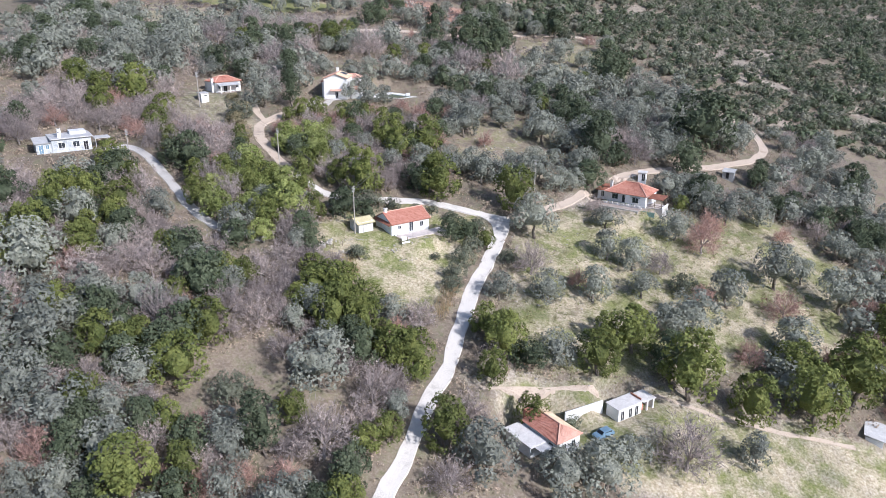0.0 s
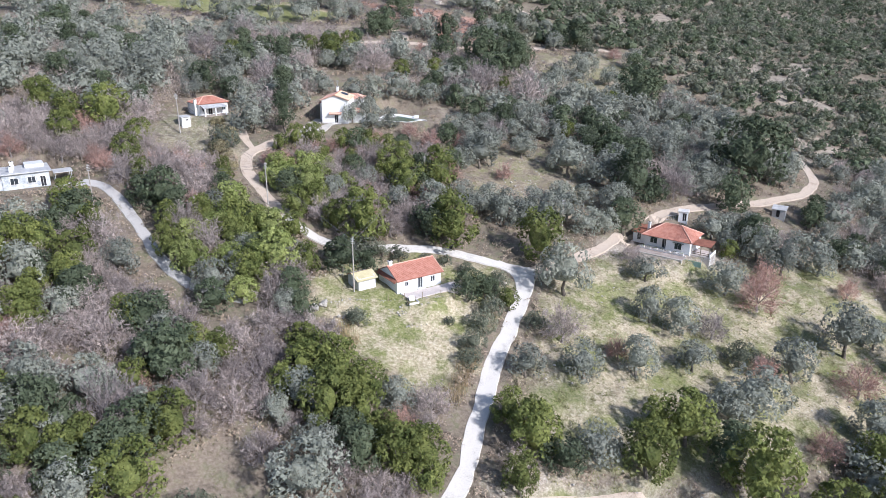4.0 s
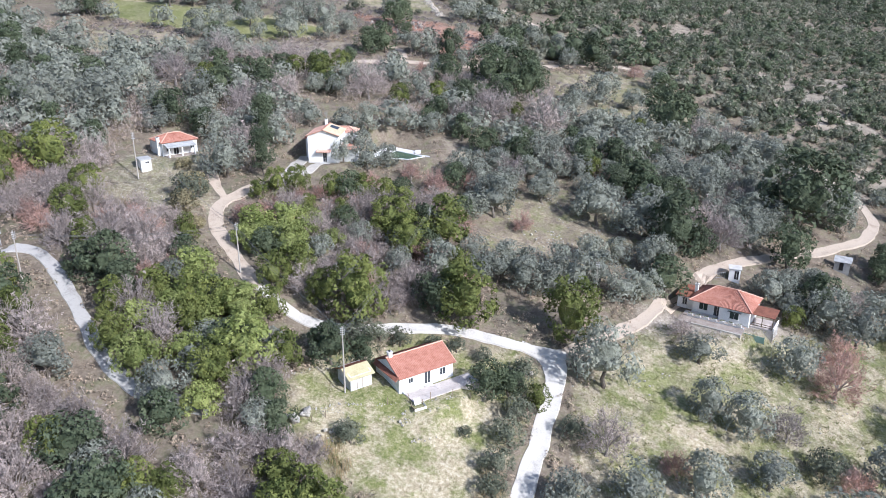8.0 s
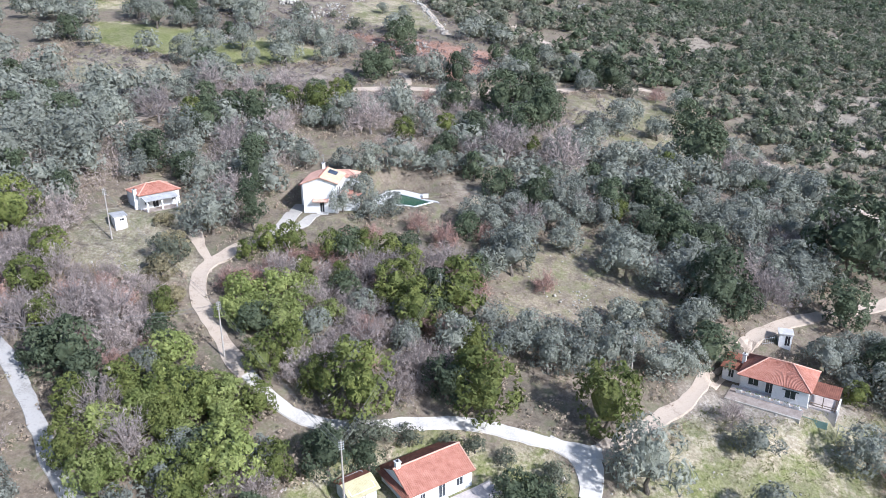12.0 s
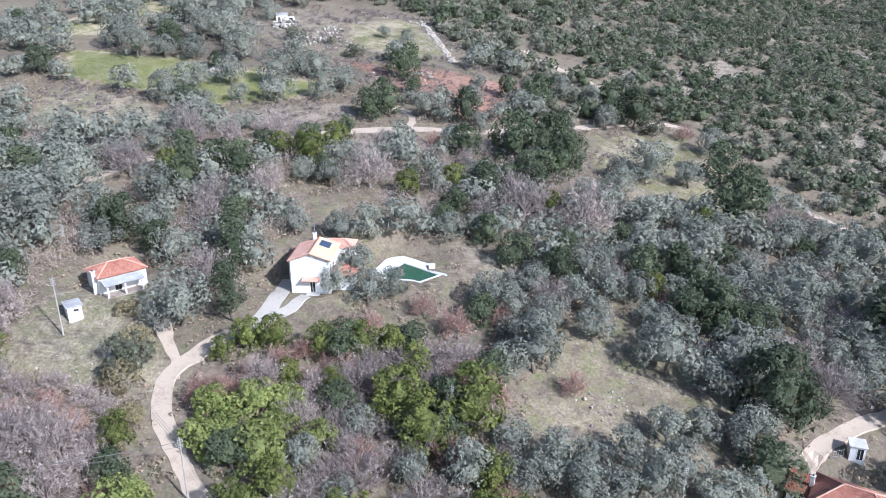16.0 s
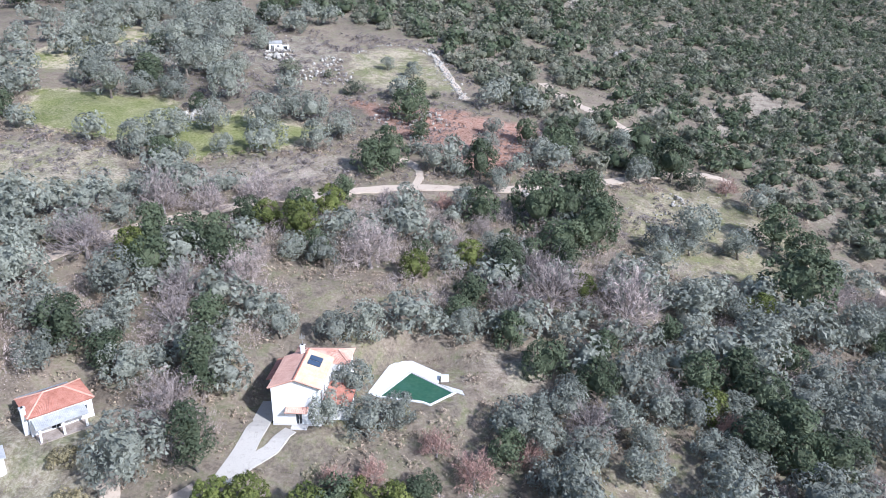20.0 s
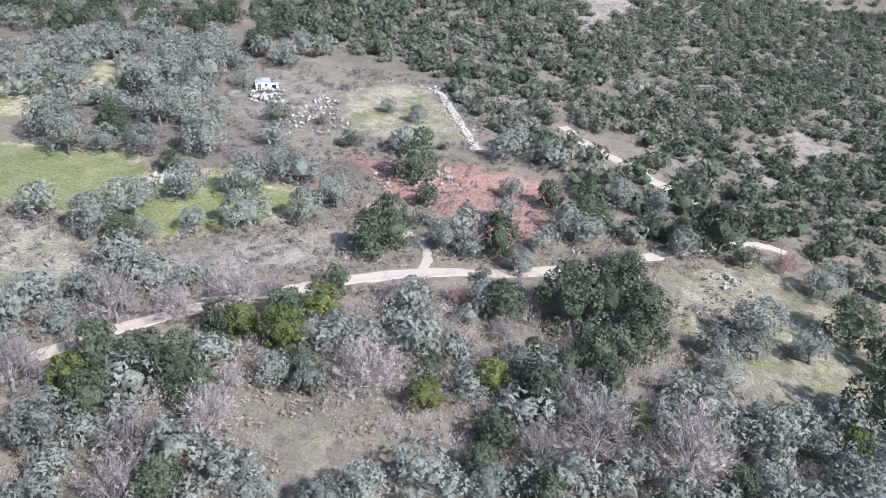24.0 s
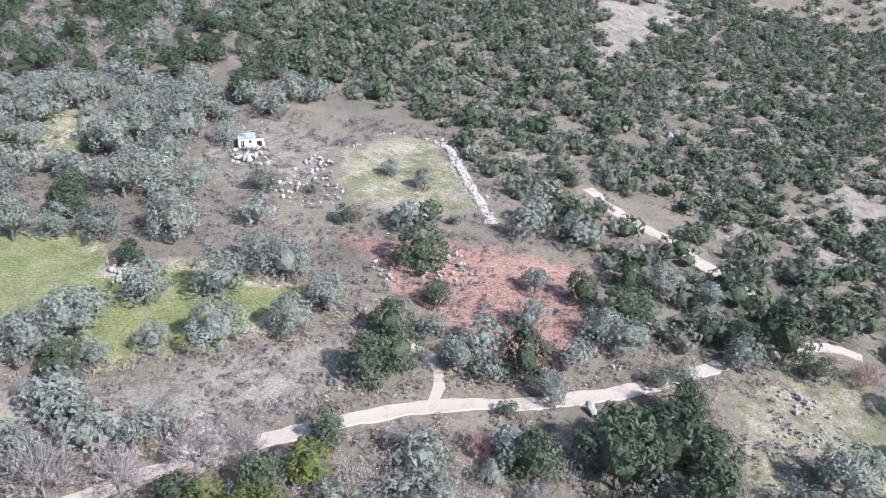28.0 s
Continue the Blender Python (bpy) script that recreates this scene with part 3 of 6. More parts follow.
GREENS_2 = [(-46.4, 156.6, 5.6), (-36.1, 157, 8.2), (-18, 160.7, 9.1), (-0.7, 162.8, 10.2), (16.5, 163.9, 9.7), (-45.1, 164.1, 7.8), (-31.4, 173, 8.1), (-37.2, 174.9, 6.2), (60.5, 177.1, 3.8), (-10.6, 179.7, 7.3), (-70, 184, 6), (-4, 184, 9.1), (-79.7, 191.4, 8.9), (29.6, 219.5, 4.9), (-64.1, 239.8, 5.4), (-16.3, 243.5, 5.4), (-6, 249.2, 5.2), (-37.7, 252.8, 7.1), (-44.4, 255.1, 5.5), (-33.2, 262.3, 5.7)]
GREENS = GREENS_1 + GREENS_2
LIMES = [(x, y, d) for x, y, d in GREENS if -52 < x < -29 and 138 < y < 176]
GREENS = [g for g in GREENS if g not in LIMES]
OAKS_1 = [(-13.9, 111, 6.6), (15.4, 115.6, 6.2), (-43.4, 119.1, 8), (43.3, 121.9, 7.6), (-49.1, 128.5, 7.7), (-40.6, 135.2, 5.9), (-21.4, 151.1, 6.3), (-16.5, 153.1, 4.3), (-61.6, 162, 6.1), (37.7, 182.4, 8.1), (68.1, 182.7, 7.8), (41.9, 193.3, 11.2), (67.5, 196.5, 8.5), (48.3, 195.4, 6.4), (-13.1, 198.9, 4.6), (-2.3, 206.2, 4.8), (39.8, 210.8, 6.6), (76.5, 212.8, 16.6), (34.3, 213.4, 6.6), (40.8, 216.4, 8.4), (12.6, 220.9, 6.5), (38.5, 221.9, 7), (4.8, 223.5, 6.5), (28.8, 224.1, 6.9), (36.7, 227.2, 7.2)]
OAKS_2 = [(14.7, 228, 5.7), (-0.2, 229.5, 5.6), (-6, 238.4, 5.9), (-61.8, 243.6, 7.2), (-55.3, 244.5, 7.1), (-51, 245.6, 6.2), (55.1, 250.1, 12.7), (-15, 250.7, 4.4), (-48.2, 255.1, 5.6), (12.2, 257.5, 8.6), (1, 257.5, 3.8), (18.9, 261.6, 9), (64.2, 266.2, 7.8), (8, 266.4, 10.9), (-31.7, 268.6, 5), (14.8, 269.9, 11.3), (22.2, 270.2, 8.5), (60.1, 273.1, 9.6), (21.1, 280, 6.7), (-27.7, 281.6, 7.5), (-22.7, 285, 6.6), (-3, 285.6, 7.8), (-24.7, 292.7, 6.4), (44.1, 298.4, 10.6), (36.9, 299.2, 6.5), (-17.2, 302.4, 4.9), (16.8, 303.8, 7.7), (9.5, 307.9, 5.8), (-20.3, 312.8, 9.1), (20, 314.6, 6.2)]
OAKS = OAKS_1 + OAKS_2
BARES_1 = [(1.3, 89.7, 7.8), (-17.9, 92.1, 10.8), (-54.2, 96.4, 6.5), (40.4, 100.6, 12.3), (4.2, 101.4, 7.3), (-11.3, 102.1, 8.3), (-27, 109.4, 6.6), (-47.5, 110.4, 10.2), (-38, 116, 9.5), (-63.8, 118.6, 9.9), (-59.4, 122.9, 5.8), (-53.4, 123.6, 8.7), (-34.2, 126.7, 7.3), (-43.2, 129.2, 8.5), (-57.3, 129.9, 8), (-30.9, 132.3, 7.5), (-51.3, 133.9, 7), (-31.7, 139.3, 6.9), (18.6, 142.1, 8.2), (-62.9, 146.4, 8.9), (-68.6, 146.8, 6.9), (-45.4, 148.9, 8), (48.4, 150.2, 7.1), (-51, 154.5, 8.4), (-9.8, 166.6, 4.2), (37, 168.6, 5.6), (-66.8, 167.9, 8.6), (-55.1, 171.6, 8.4), (-61.1, 172.2, 9.7), (-49.1, 174.2, 8.4), (-18.1, 179.7, 6.3), (-74.7, 184.3, 7.3)]
BARES_2 = [(-33.9, 185.9, 7.8), (-20.6, 187.3, 7.7), (-73.3, 194.2, 8.9), (53.5, 198.5, 10.6), (51.7, 205.4, 8.2), (-46.6, 207.2, 8.9), (-51.3, 223, 10), (-52.8, 231.2, 9.4), (-44, 235.8, 9.5), (0.2, 236.7, 9.4), (20.4, 238.2, 13.3), (-71.9, 240.1, 11.7), (7.9, 240.7, 13.3), (-44, 243.1, 6), (-24.1, 246.1, 11.6), (5.7, 248.6, 8.8), (-50.3, 249.8, 5.4), (-8, 255, 5.4), (-64.1, 255.9, 10.7), (-56, 258, 7.7), (-3.5, 262, 5.7), (-47.8, 262.5, 9.7), (-42, 265, 5.9), (-23.1, 269.5, 4)]
BARES = BARES_1 + BARES_2
RUSSETS_1 = [(-33.9, 83.1, 5.8), (-29.1, 85.6, 5.8), (-22.8, 85.9, 5.8), (-36.3, 92.1, 6.1), (60.5, 126.8, 6.8), (28.3, 140.2, 5.3), (73.2, 141.7, 9), (55.4, 141.9, 5.8), (61, 160.7, 11), (65.2, 168, 8.1), (84.2, 170.1, 6.2), (11.2, 193.4, 5.2), (-35.4, 197, 5.5), (-24.2, 199.4, 4.6), (-19.6, 201.2, 4.6), (-6.6, 202.4, 6.5), (-11.6, 206.5, 5.8), (1.1, 207.1, 4.9), (-6.5, 210.4, 6.9), (31.6, 216.4, 5.5), (-10.8, 270, 5), (57.3, 295.4, 6.4)]
RUSSETS = RUSSETS_1
SHRUBS_1 = [(-43.3, 93.2, 5.2), (-33, 98.8, 6.3), (21.8, 106.9, 3.8), (1.9, 132.7, 4.2), (2.6, 136.4, 4.8), (-17, 137.6, 3.9), (4.4, 141.4, 4.6), (14, 144.3, 4.2), (51.8, 144.4, 5.8), (6.4, 145.9, 4.8), (-52.6, 187.4, 7), (-64.2, 251.1, 3.8), (-6.4, 277.6, 3.4), (19.2, 288.1, 4.7), (48.7, 294.9, 6), (-36.1, 327.5, 5.7), (-13.9, 331.3, 2.9), (-55.8, 337.5, 6.2), (-44.7, 338, 3.4)]
SHRUBS = SHRUBS_1
CYPRESSES_1 = [(-26.2, 90.5, 5.8), (-41.3, 200, 5.1), (-43.9, 211.3, 5.6)]
CYPRESSES = CYPRESSES_1

# the thicket between the lane and the villa, and the cottage yard
THICKET = (
    ("lime", ((-38.8, 180.5, 6), (-33.5, 181.5, 6.5), (-36, 177.3, 5.5), (-30, 177.5, 6), (-29.5, 183, 5), (-40, 176, 4.5), (-24.8, 178, 5))),
    ("green", ((-37.6, 193.6, 4.6), (-33.4, 194.2, 4.8), (-40.8, 191.4, 3.4), (-26.5, 194, 4.6), (-20.5, 195, 4.8), (-16.5, 197, 4.6), (-23.5, 186, 4.2), (-30.5, 188, 3.8), (-12.5, 192.5, 5),
               (-17, 182.5, 4), (-49.2, 174, 4.2), (-32.6, 165.2, 5.8), (-28.5, 169, 5.2))),
    ("lime", ((-50, 152, 6), (-44.5, 154, 6.6), (-34.5, 154, 6.4), (-47, 146.5, 5.6), (-41, 147, 6), (-43, 160, 5.6), (-37.5, 160.5, 5.4), (-39.5, 153, 5.4))),
    ("green", ((-39, 156.8, 5.6), (-36, 146, 5.6), (-49, 158, 5.2), (-31.5, 158.2, 5), (-52, 147.5, 5))),
    ("shrub", ((-11.5, 158, 4.2), (-17.5, 156.2, 5.2), (-14.6, 157.4, 3.6), (-22, 155, 5), (1.6, 156, 3.2), (-2.5, 157.4, 3.0), (8.2, 154.5, 3.6), (-6.2, 157.8, 3.0), (6.8, 151.6, 4.0))),
    ("oak", ((2.0, 149.6, 5.8), (5.2, 150.2, 4.8))),
    ("russet", ((-29, 193.5, 4.6), (-36, 188, 4.8), (-22.5, 191, 4.6), (-17.5, 188, 4.8), (-27, 188.5, 4.2), (-33, 185.5, 4.2), (-40.2, 185.5, 3.4), (-59.5, 178.5, 4.6), (-55.5, 176, 4.8), (-64, 176, 5))),
    ("bare", ((-21, 177, 5), (-16, 176, 5), (-25.5, 183.5, 4.6), (-12, 186.5, 5), (-8, 193, 5), (-20.5, 184, 4.4), (-64, 180.5, 4.8), (-60.5, 182, 4.4), (-56, 180.5, 4.6), (-61, 174, 5), (-57, 172.6, 5),
              (-52.4, 178.6, 4.6), (-66, 172, 5), (-51.8, 173.4, 4.6))),
    ("olive", ((-19.5, 180.3, 4.6), (-26.5, 174, 4.8), (-13, 181, 4.6))),
    ("bramble", ((-53.1, 191.2, 5.6), (-52.6, 184, 5.6), (-49.4, 178.4, 4.2), (-57, 198.4, 4))),
)


# ---- trees ----
def mesh_of(name, verts, faces, material, smooth_faces=False):
    me = bpy.data.meshes.new(name)
    me.from_pydata(verts, [], faces)
    me.materials.append(material)
    if smooth_faces:
        me.shade_smooth()
    return me


def unit_rows(n, rng):
    v = rng.normal(size=(n, 3))
    return v / np.linalg.norm(v, axis=1)[:, None]


def leaf_cloud(rng, centres, radii, count, size, slim=0.6, flat=0.75):
    """Small leaf sprays on the skins of overlapping clumps: verts and faces."""
    centres, radii = np.array(centres), np.array(radii)
    pick = rng.choice(len(centres), size=count, p=radii ** 2 / np.sum(radii ** 2))
    out = unit_rows(count, rng)
    out[:, 2] = np.where(out[:, 2] < -0.35, -out[:, 2], out[:, 2])
    depth = 1 - 0.45 * rng.random(count) ** 2.2
    where = centres[pick] + out * (radii[pick] * depth)[:, None] * np.array((1, 1, flat))
    normal = out + 0.55 * unit_rows(count, rng) + np.array((0, 0, 0.3))
    normal /= np.linalg.norm(normal, axis=1)[:, None]
    along = np.cross(normal, unit_rows(count, rng))
    along /= np.linalg.norm(along, axis=1)[:, None] + 1e-9
    across = np.cross(normal, along)
    s = (size * rng.uniform(0.6, 1.35, count))[:, None]
    a, b = along * s, across * s * slim
    verts = np.stack([where - a + b, where - a - b, where + a], 1).reshape(-1, 3)
    faces = np.arange(3 * count).reshape(-1, 3)
    return verts, faces


def hairs(starts, ends, widths, rng):
    """Twigs and blades so fine that one sliver each is enough."""
    starts, ends, widths = np.array(starts), np.array(ends), np.array(widths)
    n = len(starts)
    p = np.cross(ends - starts, unit_rows(n, rng))
    p *= widths[:, None] / (np.linalg.norm(p, axis=1)[:, None] + 1e-9)
    verts = np.stack([starts + p, starts - p, ends], 1).reshape(-1, 3)
    return verts, np.arange(3 * n).reshape(-1, 3)


def limb(bm, a, b, ra, rb, sides=6):
    way = (b - a).normalized()
    turn = way.to_track_quat("Z", "Y").to_matrix()
    rings = []
    for c, r in ((a, ra), (b, rb)):
        rings.append([bm.verts.new(c + turn @ Vector((r * math.cos(2 * math.pi * i / sides), r * math.sin(2 * math.pi * i / sides), 0))) for i in range(sides)])
    for i in range(sides):
        j = (i + 1) % sides
        bm.faces.new((rings[0][i], rings[0][j], rings[1][j], rings[1][i]))


def trunk_mesh(name, rng, height, girth, limbs, reach, top, lean=0.12, skin=None):
    """A crooked tapered trunk that parts into limbs; returns the mesh and the tips."""
    bm = bmesh.new()
    at, r = Vector((0, 0, -0.12)), girth
    limb(bm, at, Vector((0, 0, 0.03)), girth * 1.7, girth * 1.05, 7)
    at = Vector((0, 0, 0.03))
    for k in range(3):
        to = at + Vector((rng.uniform(-lean, lean) * height, rng.uniform(-lean, lean) * height, height / 3))
        limb(bm, at, to, r, r * 0.85, 7)
        at, r = to, r * 0.85
    tips = []
    for i in range(limbs):
        a = 2 * math.pi * (i + rng.uniform(-0.3, 0.3)) / limbs
        out = reach * rng.uniform(0.55, 1.0)
        mid = at + Vector((math.cos(a) * out * 0.45, math.sin(a) * out * 0.45, (top - at.z) * rng.uniform(0.3, 0.5)))
        tip = Vector((at.x * 0.5 + math.cos(a) * out, at.y * 0.5 + math.sin(a) * out, at.z + (top - at.z) * rng.uniform(0.55, 0.95)))
        limb(bm, at - Vector((0, 0, 0.02)), mid, r * 0.6, r * 0.36, 5)
        limb(bm, mid, tip, r * 0.36, r * 0.1, 4)
        tips += [mid, tip]
    me = bpy.data.meshes.new(name)
    bm.to_mesh(me)
    bm.free()
    me.materials.append(skin or M_BARK)
    return me, tips


def ball(level):
    bm = bmesh.new()
    bmesh.ops.create_icosphere(bm, subdivisions=level, radius=1.0)
    v, f = np.array([tuple(p.co) for p in bm.verts]), np.array([[p.index for p in q.verts] for q in bm.faces])
    bm.free()
    return v, f


BALLS = {1: ball(1), 2: ball(2), 3: ball(3)}


def dome_foliage(rng, low, high, wide, lumps, count, size, slim=0.65, level=2, small=0.14, large=0.24, core=0.56, floor=-0.7):
    """A crown: leaf sprays over lumps that bulge from an uneven dome, and the shaded heart inside it."""
    mid, half = (low + high) / 2, (high - low) / 2
    skew = rng.uniform(0.85, 1.15, 2)
    axes = np.array((wide * skew[0], wide * skew[1], half))
    way = unit_rows(lumps, rng)
    way[:, 2] = np.where(way[:, 2] < floor, -way[:, 2], way[:, 2])
    radius = rng.uniform(small, large, lumps)
    centre = way * axes * (0.86 - 0.75 * radius[:, None]) * rng.uniform(0.86, 1.1, (lumps, 1))
    pick = rng.choice(lumps, count, p=radius ** 2 / np.sum(radius ** 2))
    out = unit_rows(count, rng) + way[pick] * 0.6
    out /= np.linalg.norm(out, axis=1)[:, None]
    where = centre[pick] + out * (radius[pick] * (1.06 - 0.4 * rng.random(count) ** 2))[:, None]
    normal = out + 0.7 * unit_rows(count, rng) + np.array((0, 0, 0.25))
    normal /= np.linalg.norm(normal, axis=1)[:, None]
    along = np.cross(normal, unit_rows(count, rng))
    along /= np.linalg.norm(along, axis=1)[:, None] + 1e-9
    across = np.cross(normal, along)
    s = (size * rng.uniform(0.55, 1.35, count))[:, None]
    a, b = along * s, across * s * slim
    leaves = np.stack([where - a + b, where - a - b, where + a], 1).reshape(-1, 3)
    if not level:
        return leaves + np.array((0, 0, mid)), np.arange(3 * count).reshape(-1, 3)
    bv, bf = BALLS[level]
    swell = np.array([noise.noise(tuple(q * 2.3 + skew[0] * 40)) for q in bv])[:, None]
    heart = bv * axes * core * (1 + 0.3 * swell + rng.uniform(-0.08, 0.08, (len(bv), 1)))
    verts = np.concatenate([leaves, heart]) + np.array((0, 0, mid))
    return verts, np.concatenate([np.arange(3 * count).reshape(-1, 3), bf + 3 * count])


def leafy(kind, seed, material, height, lumps, leaf_count, size, limbs=6, low=0.2, small=0.14, large=0.24, slim=0.65, wide=0.46):
    """A tree one metre across its crown, to be scaled: trunk and crown meshes."""
    rng = np.random.default_rng(seed)
    trunk, tips = trunk_mesh(kind + "_trunk", rng, height * 0.3, 0.035, limbs, 0.28, height * 0.7)
    v, f = dome_foliage(rng, low * height, height, wide, lumps, leaf_count, size, slim, 2, small, large, core=0.46)
    return trunk, mesh_of(kind + "_crown", v.tolist(), f.tolist(), material)


def bare(kind, seed, material, soft, height=1.0, spread=0.5, twigs=700, haze=420):
    """A leafless tree: limbs that fan out to a dome, branches along them, and a haze of fine twigs."""
    rng = np.random.default_rng(seed)
    trunk, tips = trunk_mesh(kind + "_trunk", rng, height * 0.16, 0.026, 9, spread * 0.72, height * 0.72, skin=M_PALEBARK)
    root = np.array((0, 0, height * 0.16))
    starts, ends, widths, nodes = [], [], [], []
    for i in range(130):
        d = unit_rows(1, rng)[0]
        d[2] = abs(d[2]) * 1.1 + 0.02
        rim = np.array((d[0] * spread, d[1] * spread, root[2] + d[2] * (height - root[2]) * 0.86)) * rng.uniform(0.6, 1.0)
        s = root + (rim - root) * rng.uniform(0.35, 0.7)
        s[:2] *= 0.85
        starts.append(s), ends.append(rim), widths.append(0.005)
        nodes.append((s, rim))
    for k in range(twigs):
        s0, e0 = nodes[rng.integers(len(nodes))]
        way = e0 - s0
        s = s0 + way * rng.uniform(0.1, 1.0) + unit_rows(1, rng)[0] * 0.045
        e = s + (way / np.linalg.norm(way) * 0.45 + unit_rows(1, rng)[0] * 0.9 + np.array((0, 0, 0.35))) * rng.uniform(0.04, 0.1)
        starts.append(s), ends.append(e), widths.append(rng.uniform(0.0036, 0.0066))
    v, f = hairs(starts, ends, widths, rng)
    where = np.array([s0 + (e0 - s0) * rng.uniform(0.2, 1.12) for s0, e0 in (nodes[rng.integers(len(nodes))] for _ in range(haze))]) + unit_rows(haze, rng) * 0.05
    a, b = unit_rows(haze, rng) * rng.uniform(0.035, 0.06, (haze, 1)), unit_rows(haze, rng) * 0.028
    fine = np.stack([where - a + b, where - a - b, where + a], 1).reshape(-1, 3)
    me = mesh_of(kind + "_crown", np.concatenate([v, fine]).tolist(), np.concatenate([f, np.arange(3 * haze).reshape(-1, 3) + len(v)]).tolist(), material)
    me.materials.append(soft)
    me.polygons.foreach_set("material_index", np.repeat((0, 1), (len(f), haze)).astype(np.int32))
    return trunk, me


def tree_thing(name, meshes, label, category):
    root = tagged(new(name), label, category)
    for part_name, me in zip(("trunk", "crown"), meshes):
        ob = new(part_name, me)
        ob.parent = root
    return root


KINDS = {
    "olive": ("olive_tree", "silvery grey-green olive tree with a twisted trunk", "olive tree", "olive trees on the hillside",
              [leafy("olive", 10 + i, M_OLIVE, 0.86, 40, 1300, 0.031, low=-0.02, small=0.08, large=0.19) for i in range(6)]),
    "green": ("evergreen_tree", "bright yellow-green leafy evergreen tree", "tree", "evergreen trees on the hillside",
              [leafy("evergreen", 30 + i, M_GREEN, 1.1, 60, 1500, 0.032, low=-0.1, small=0.07, large=0.145, slim=0.75, wide=0.46) for i in range(5)]),
    "oak": ("oak_tree", "dark green dense evergreen oak", "oak tree", "dark oaks on the hillside",
            [leafy("oak", 50 + i, M_OAK, 0.96, 50, 1500, 0.032, low=-0.08, small=0.08, large=0.16, slim=0.75, wide=0.47) for i in range(5)]),
    "bare": ("bare_tree", "leafless tree with pinkish grey twigs", "bare tree", "leafless trees on the hillside",
             [bare("bare", 70 + i, M_TWIG, M_HAZE, 0.9, 0.52, 1000, 480) for i in range(5)]),
    "russet": ("russet_tree", "leafless tree with reddish brown twigs", "bare tree", "russet trees on the hillside",
               [bare("russet", 90 + i, M_RUSSET, M_RUSSET_HAZE, 0.85, 0.5, 1000, 480) for i in range(4)]),
    "shrub": ("shrub", "low rounded dark green shrub", "shrub", "shrubs on the hillside",
              [leafy("shrub", 110 + i, M_MAQUIS, 0.66, 30, 800, 0.038, limbs=4, low=0.02, small=0.08, large=0.17) for i in range(3)]),
    "lime": ("lime_bush", "broad rounded lime-green evergreen bush", "bush", "lime-green bushes by the lane",
             [leafy("lime", 150 + i, M_LIME, 0.74, 44, 1300, 0.031, limbs=5, low=0.02, small=0.07, large=0.15, slim=0.75) for i in range(4)]),
    "bramble": ("bramble_bush", "low rounded brown-green bramble bush", "bush", "bramble bushes in the cottage yard",
                [leafy("bramble", 170 + i, M_BRAMBLE, 0.5, 36, 1100, 0.033, limbs=4, low=0.0, small=0.08, large=0.16) for i in range(3)]),
    "cypress": ("cypress_tree", "narrow dark ivy-clad evergreen tree", "tree", "narrow dark evergreens",
                [leafy("cypress", 130 + i, M_OAK, 2.0, 40, 1600, 0.042, limbs=4, low=0.04, small=0.16, large=0.26, wide=0.36) for i in range(2)]),
}
# open ground that no tree covers: west, east, south and north edges
CLEARINGS = ((-22.5, -6, 213.5, 229), (-67.6, -62.4, 193.4, 200), (-99, -73, 147, 163), (-55, -43, 171, 188.5), (-38.5, -28, 193, 206), (49, 60, 164, 182), (70, 84, 186, 199), (48, 58, 181, 190), (-13, -6, 209, 214))


def cleared(x, y):
    return any(a < x < b and c < y < d for a, b, c, d in CLEARINGS)


PROTOTYPES = {}
TREES = []


def plant(kind, x, y, across, rng):
    name, label, category, group, variants = KINDS[kind]
    v = int(rng.integers(len(variants)))
    m = pose(x, y, land(x, y) - 0.02, rng.uniform(-3, 3), rng.uniform(-3, 3), rng.uniform(0, 360))
    s = across * (1.08 if kind in ("bare", "russet") else 1.16)
    size = Matrix.Diagonal((s * rng.uniform(0.92, 1.08), s * rng.uniform(0.92, 1.08), s * rng.uniform(0.88, 1.12), 1))
    if (kind, v) not in PROTOTYPES:
        root = tree_thing(name, variants[v], label, category)
        tagged(root, group=group)
        PROTOTYPES[(kind, v)] = root
    else:
        root = copy_thing(PROTOTYPES[(kind, v)], m)
    root.matrix_basis = m @ size
    TREES.append((x, y, across))
    return root


plant_rng = np.random.default_rng(5)
for kind, rows in (("olive", OLIVES), ("green", GREENS), ("lime", LIMES), ("oak", OAKS), ("bare", BARES), ("russet", RUSSETS), ("shrub", SHRUBS), ("cypress", CYPRESSES)):
    for x, y, d in rows:
        if not (cleared(x, y) and kind != "shrub"):
            plant(kind, x, y, d, plant_rng)
for kind, rows in THICKET:
    for x, y, d in rows:
        plant(kind, x, y, d, plant_rng)


# ---- buildings ----
FOOTPRINTS = []


def thing(name, x, y, z, turn, label, category, group="", radius=0.0):
    root = tagged(new(name), label, category, group)
    root.matrix_basis = pose(x, y, z, 0, 0, turn)
    if radius:
        FOOTPRINTS.append((x, y, radius))
    return root


def part(name, bm, material, parent, label=""):
    bmesh.ops.recalc_face_normals(bm, faces=bm.faces)
    me = bpy.data.meshes.new(name)
    bm.to_mesh(me)
    bm.free()
    me.materials.append(material)
    ob = new(name, me)
    ob.parent = parent
    return tagged(ob, label)


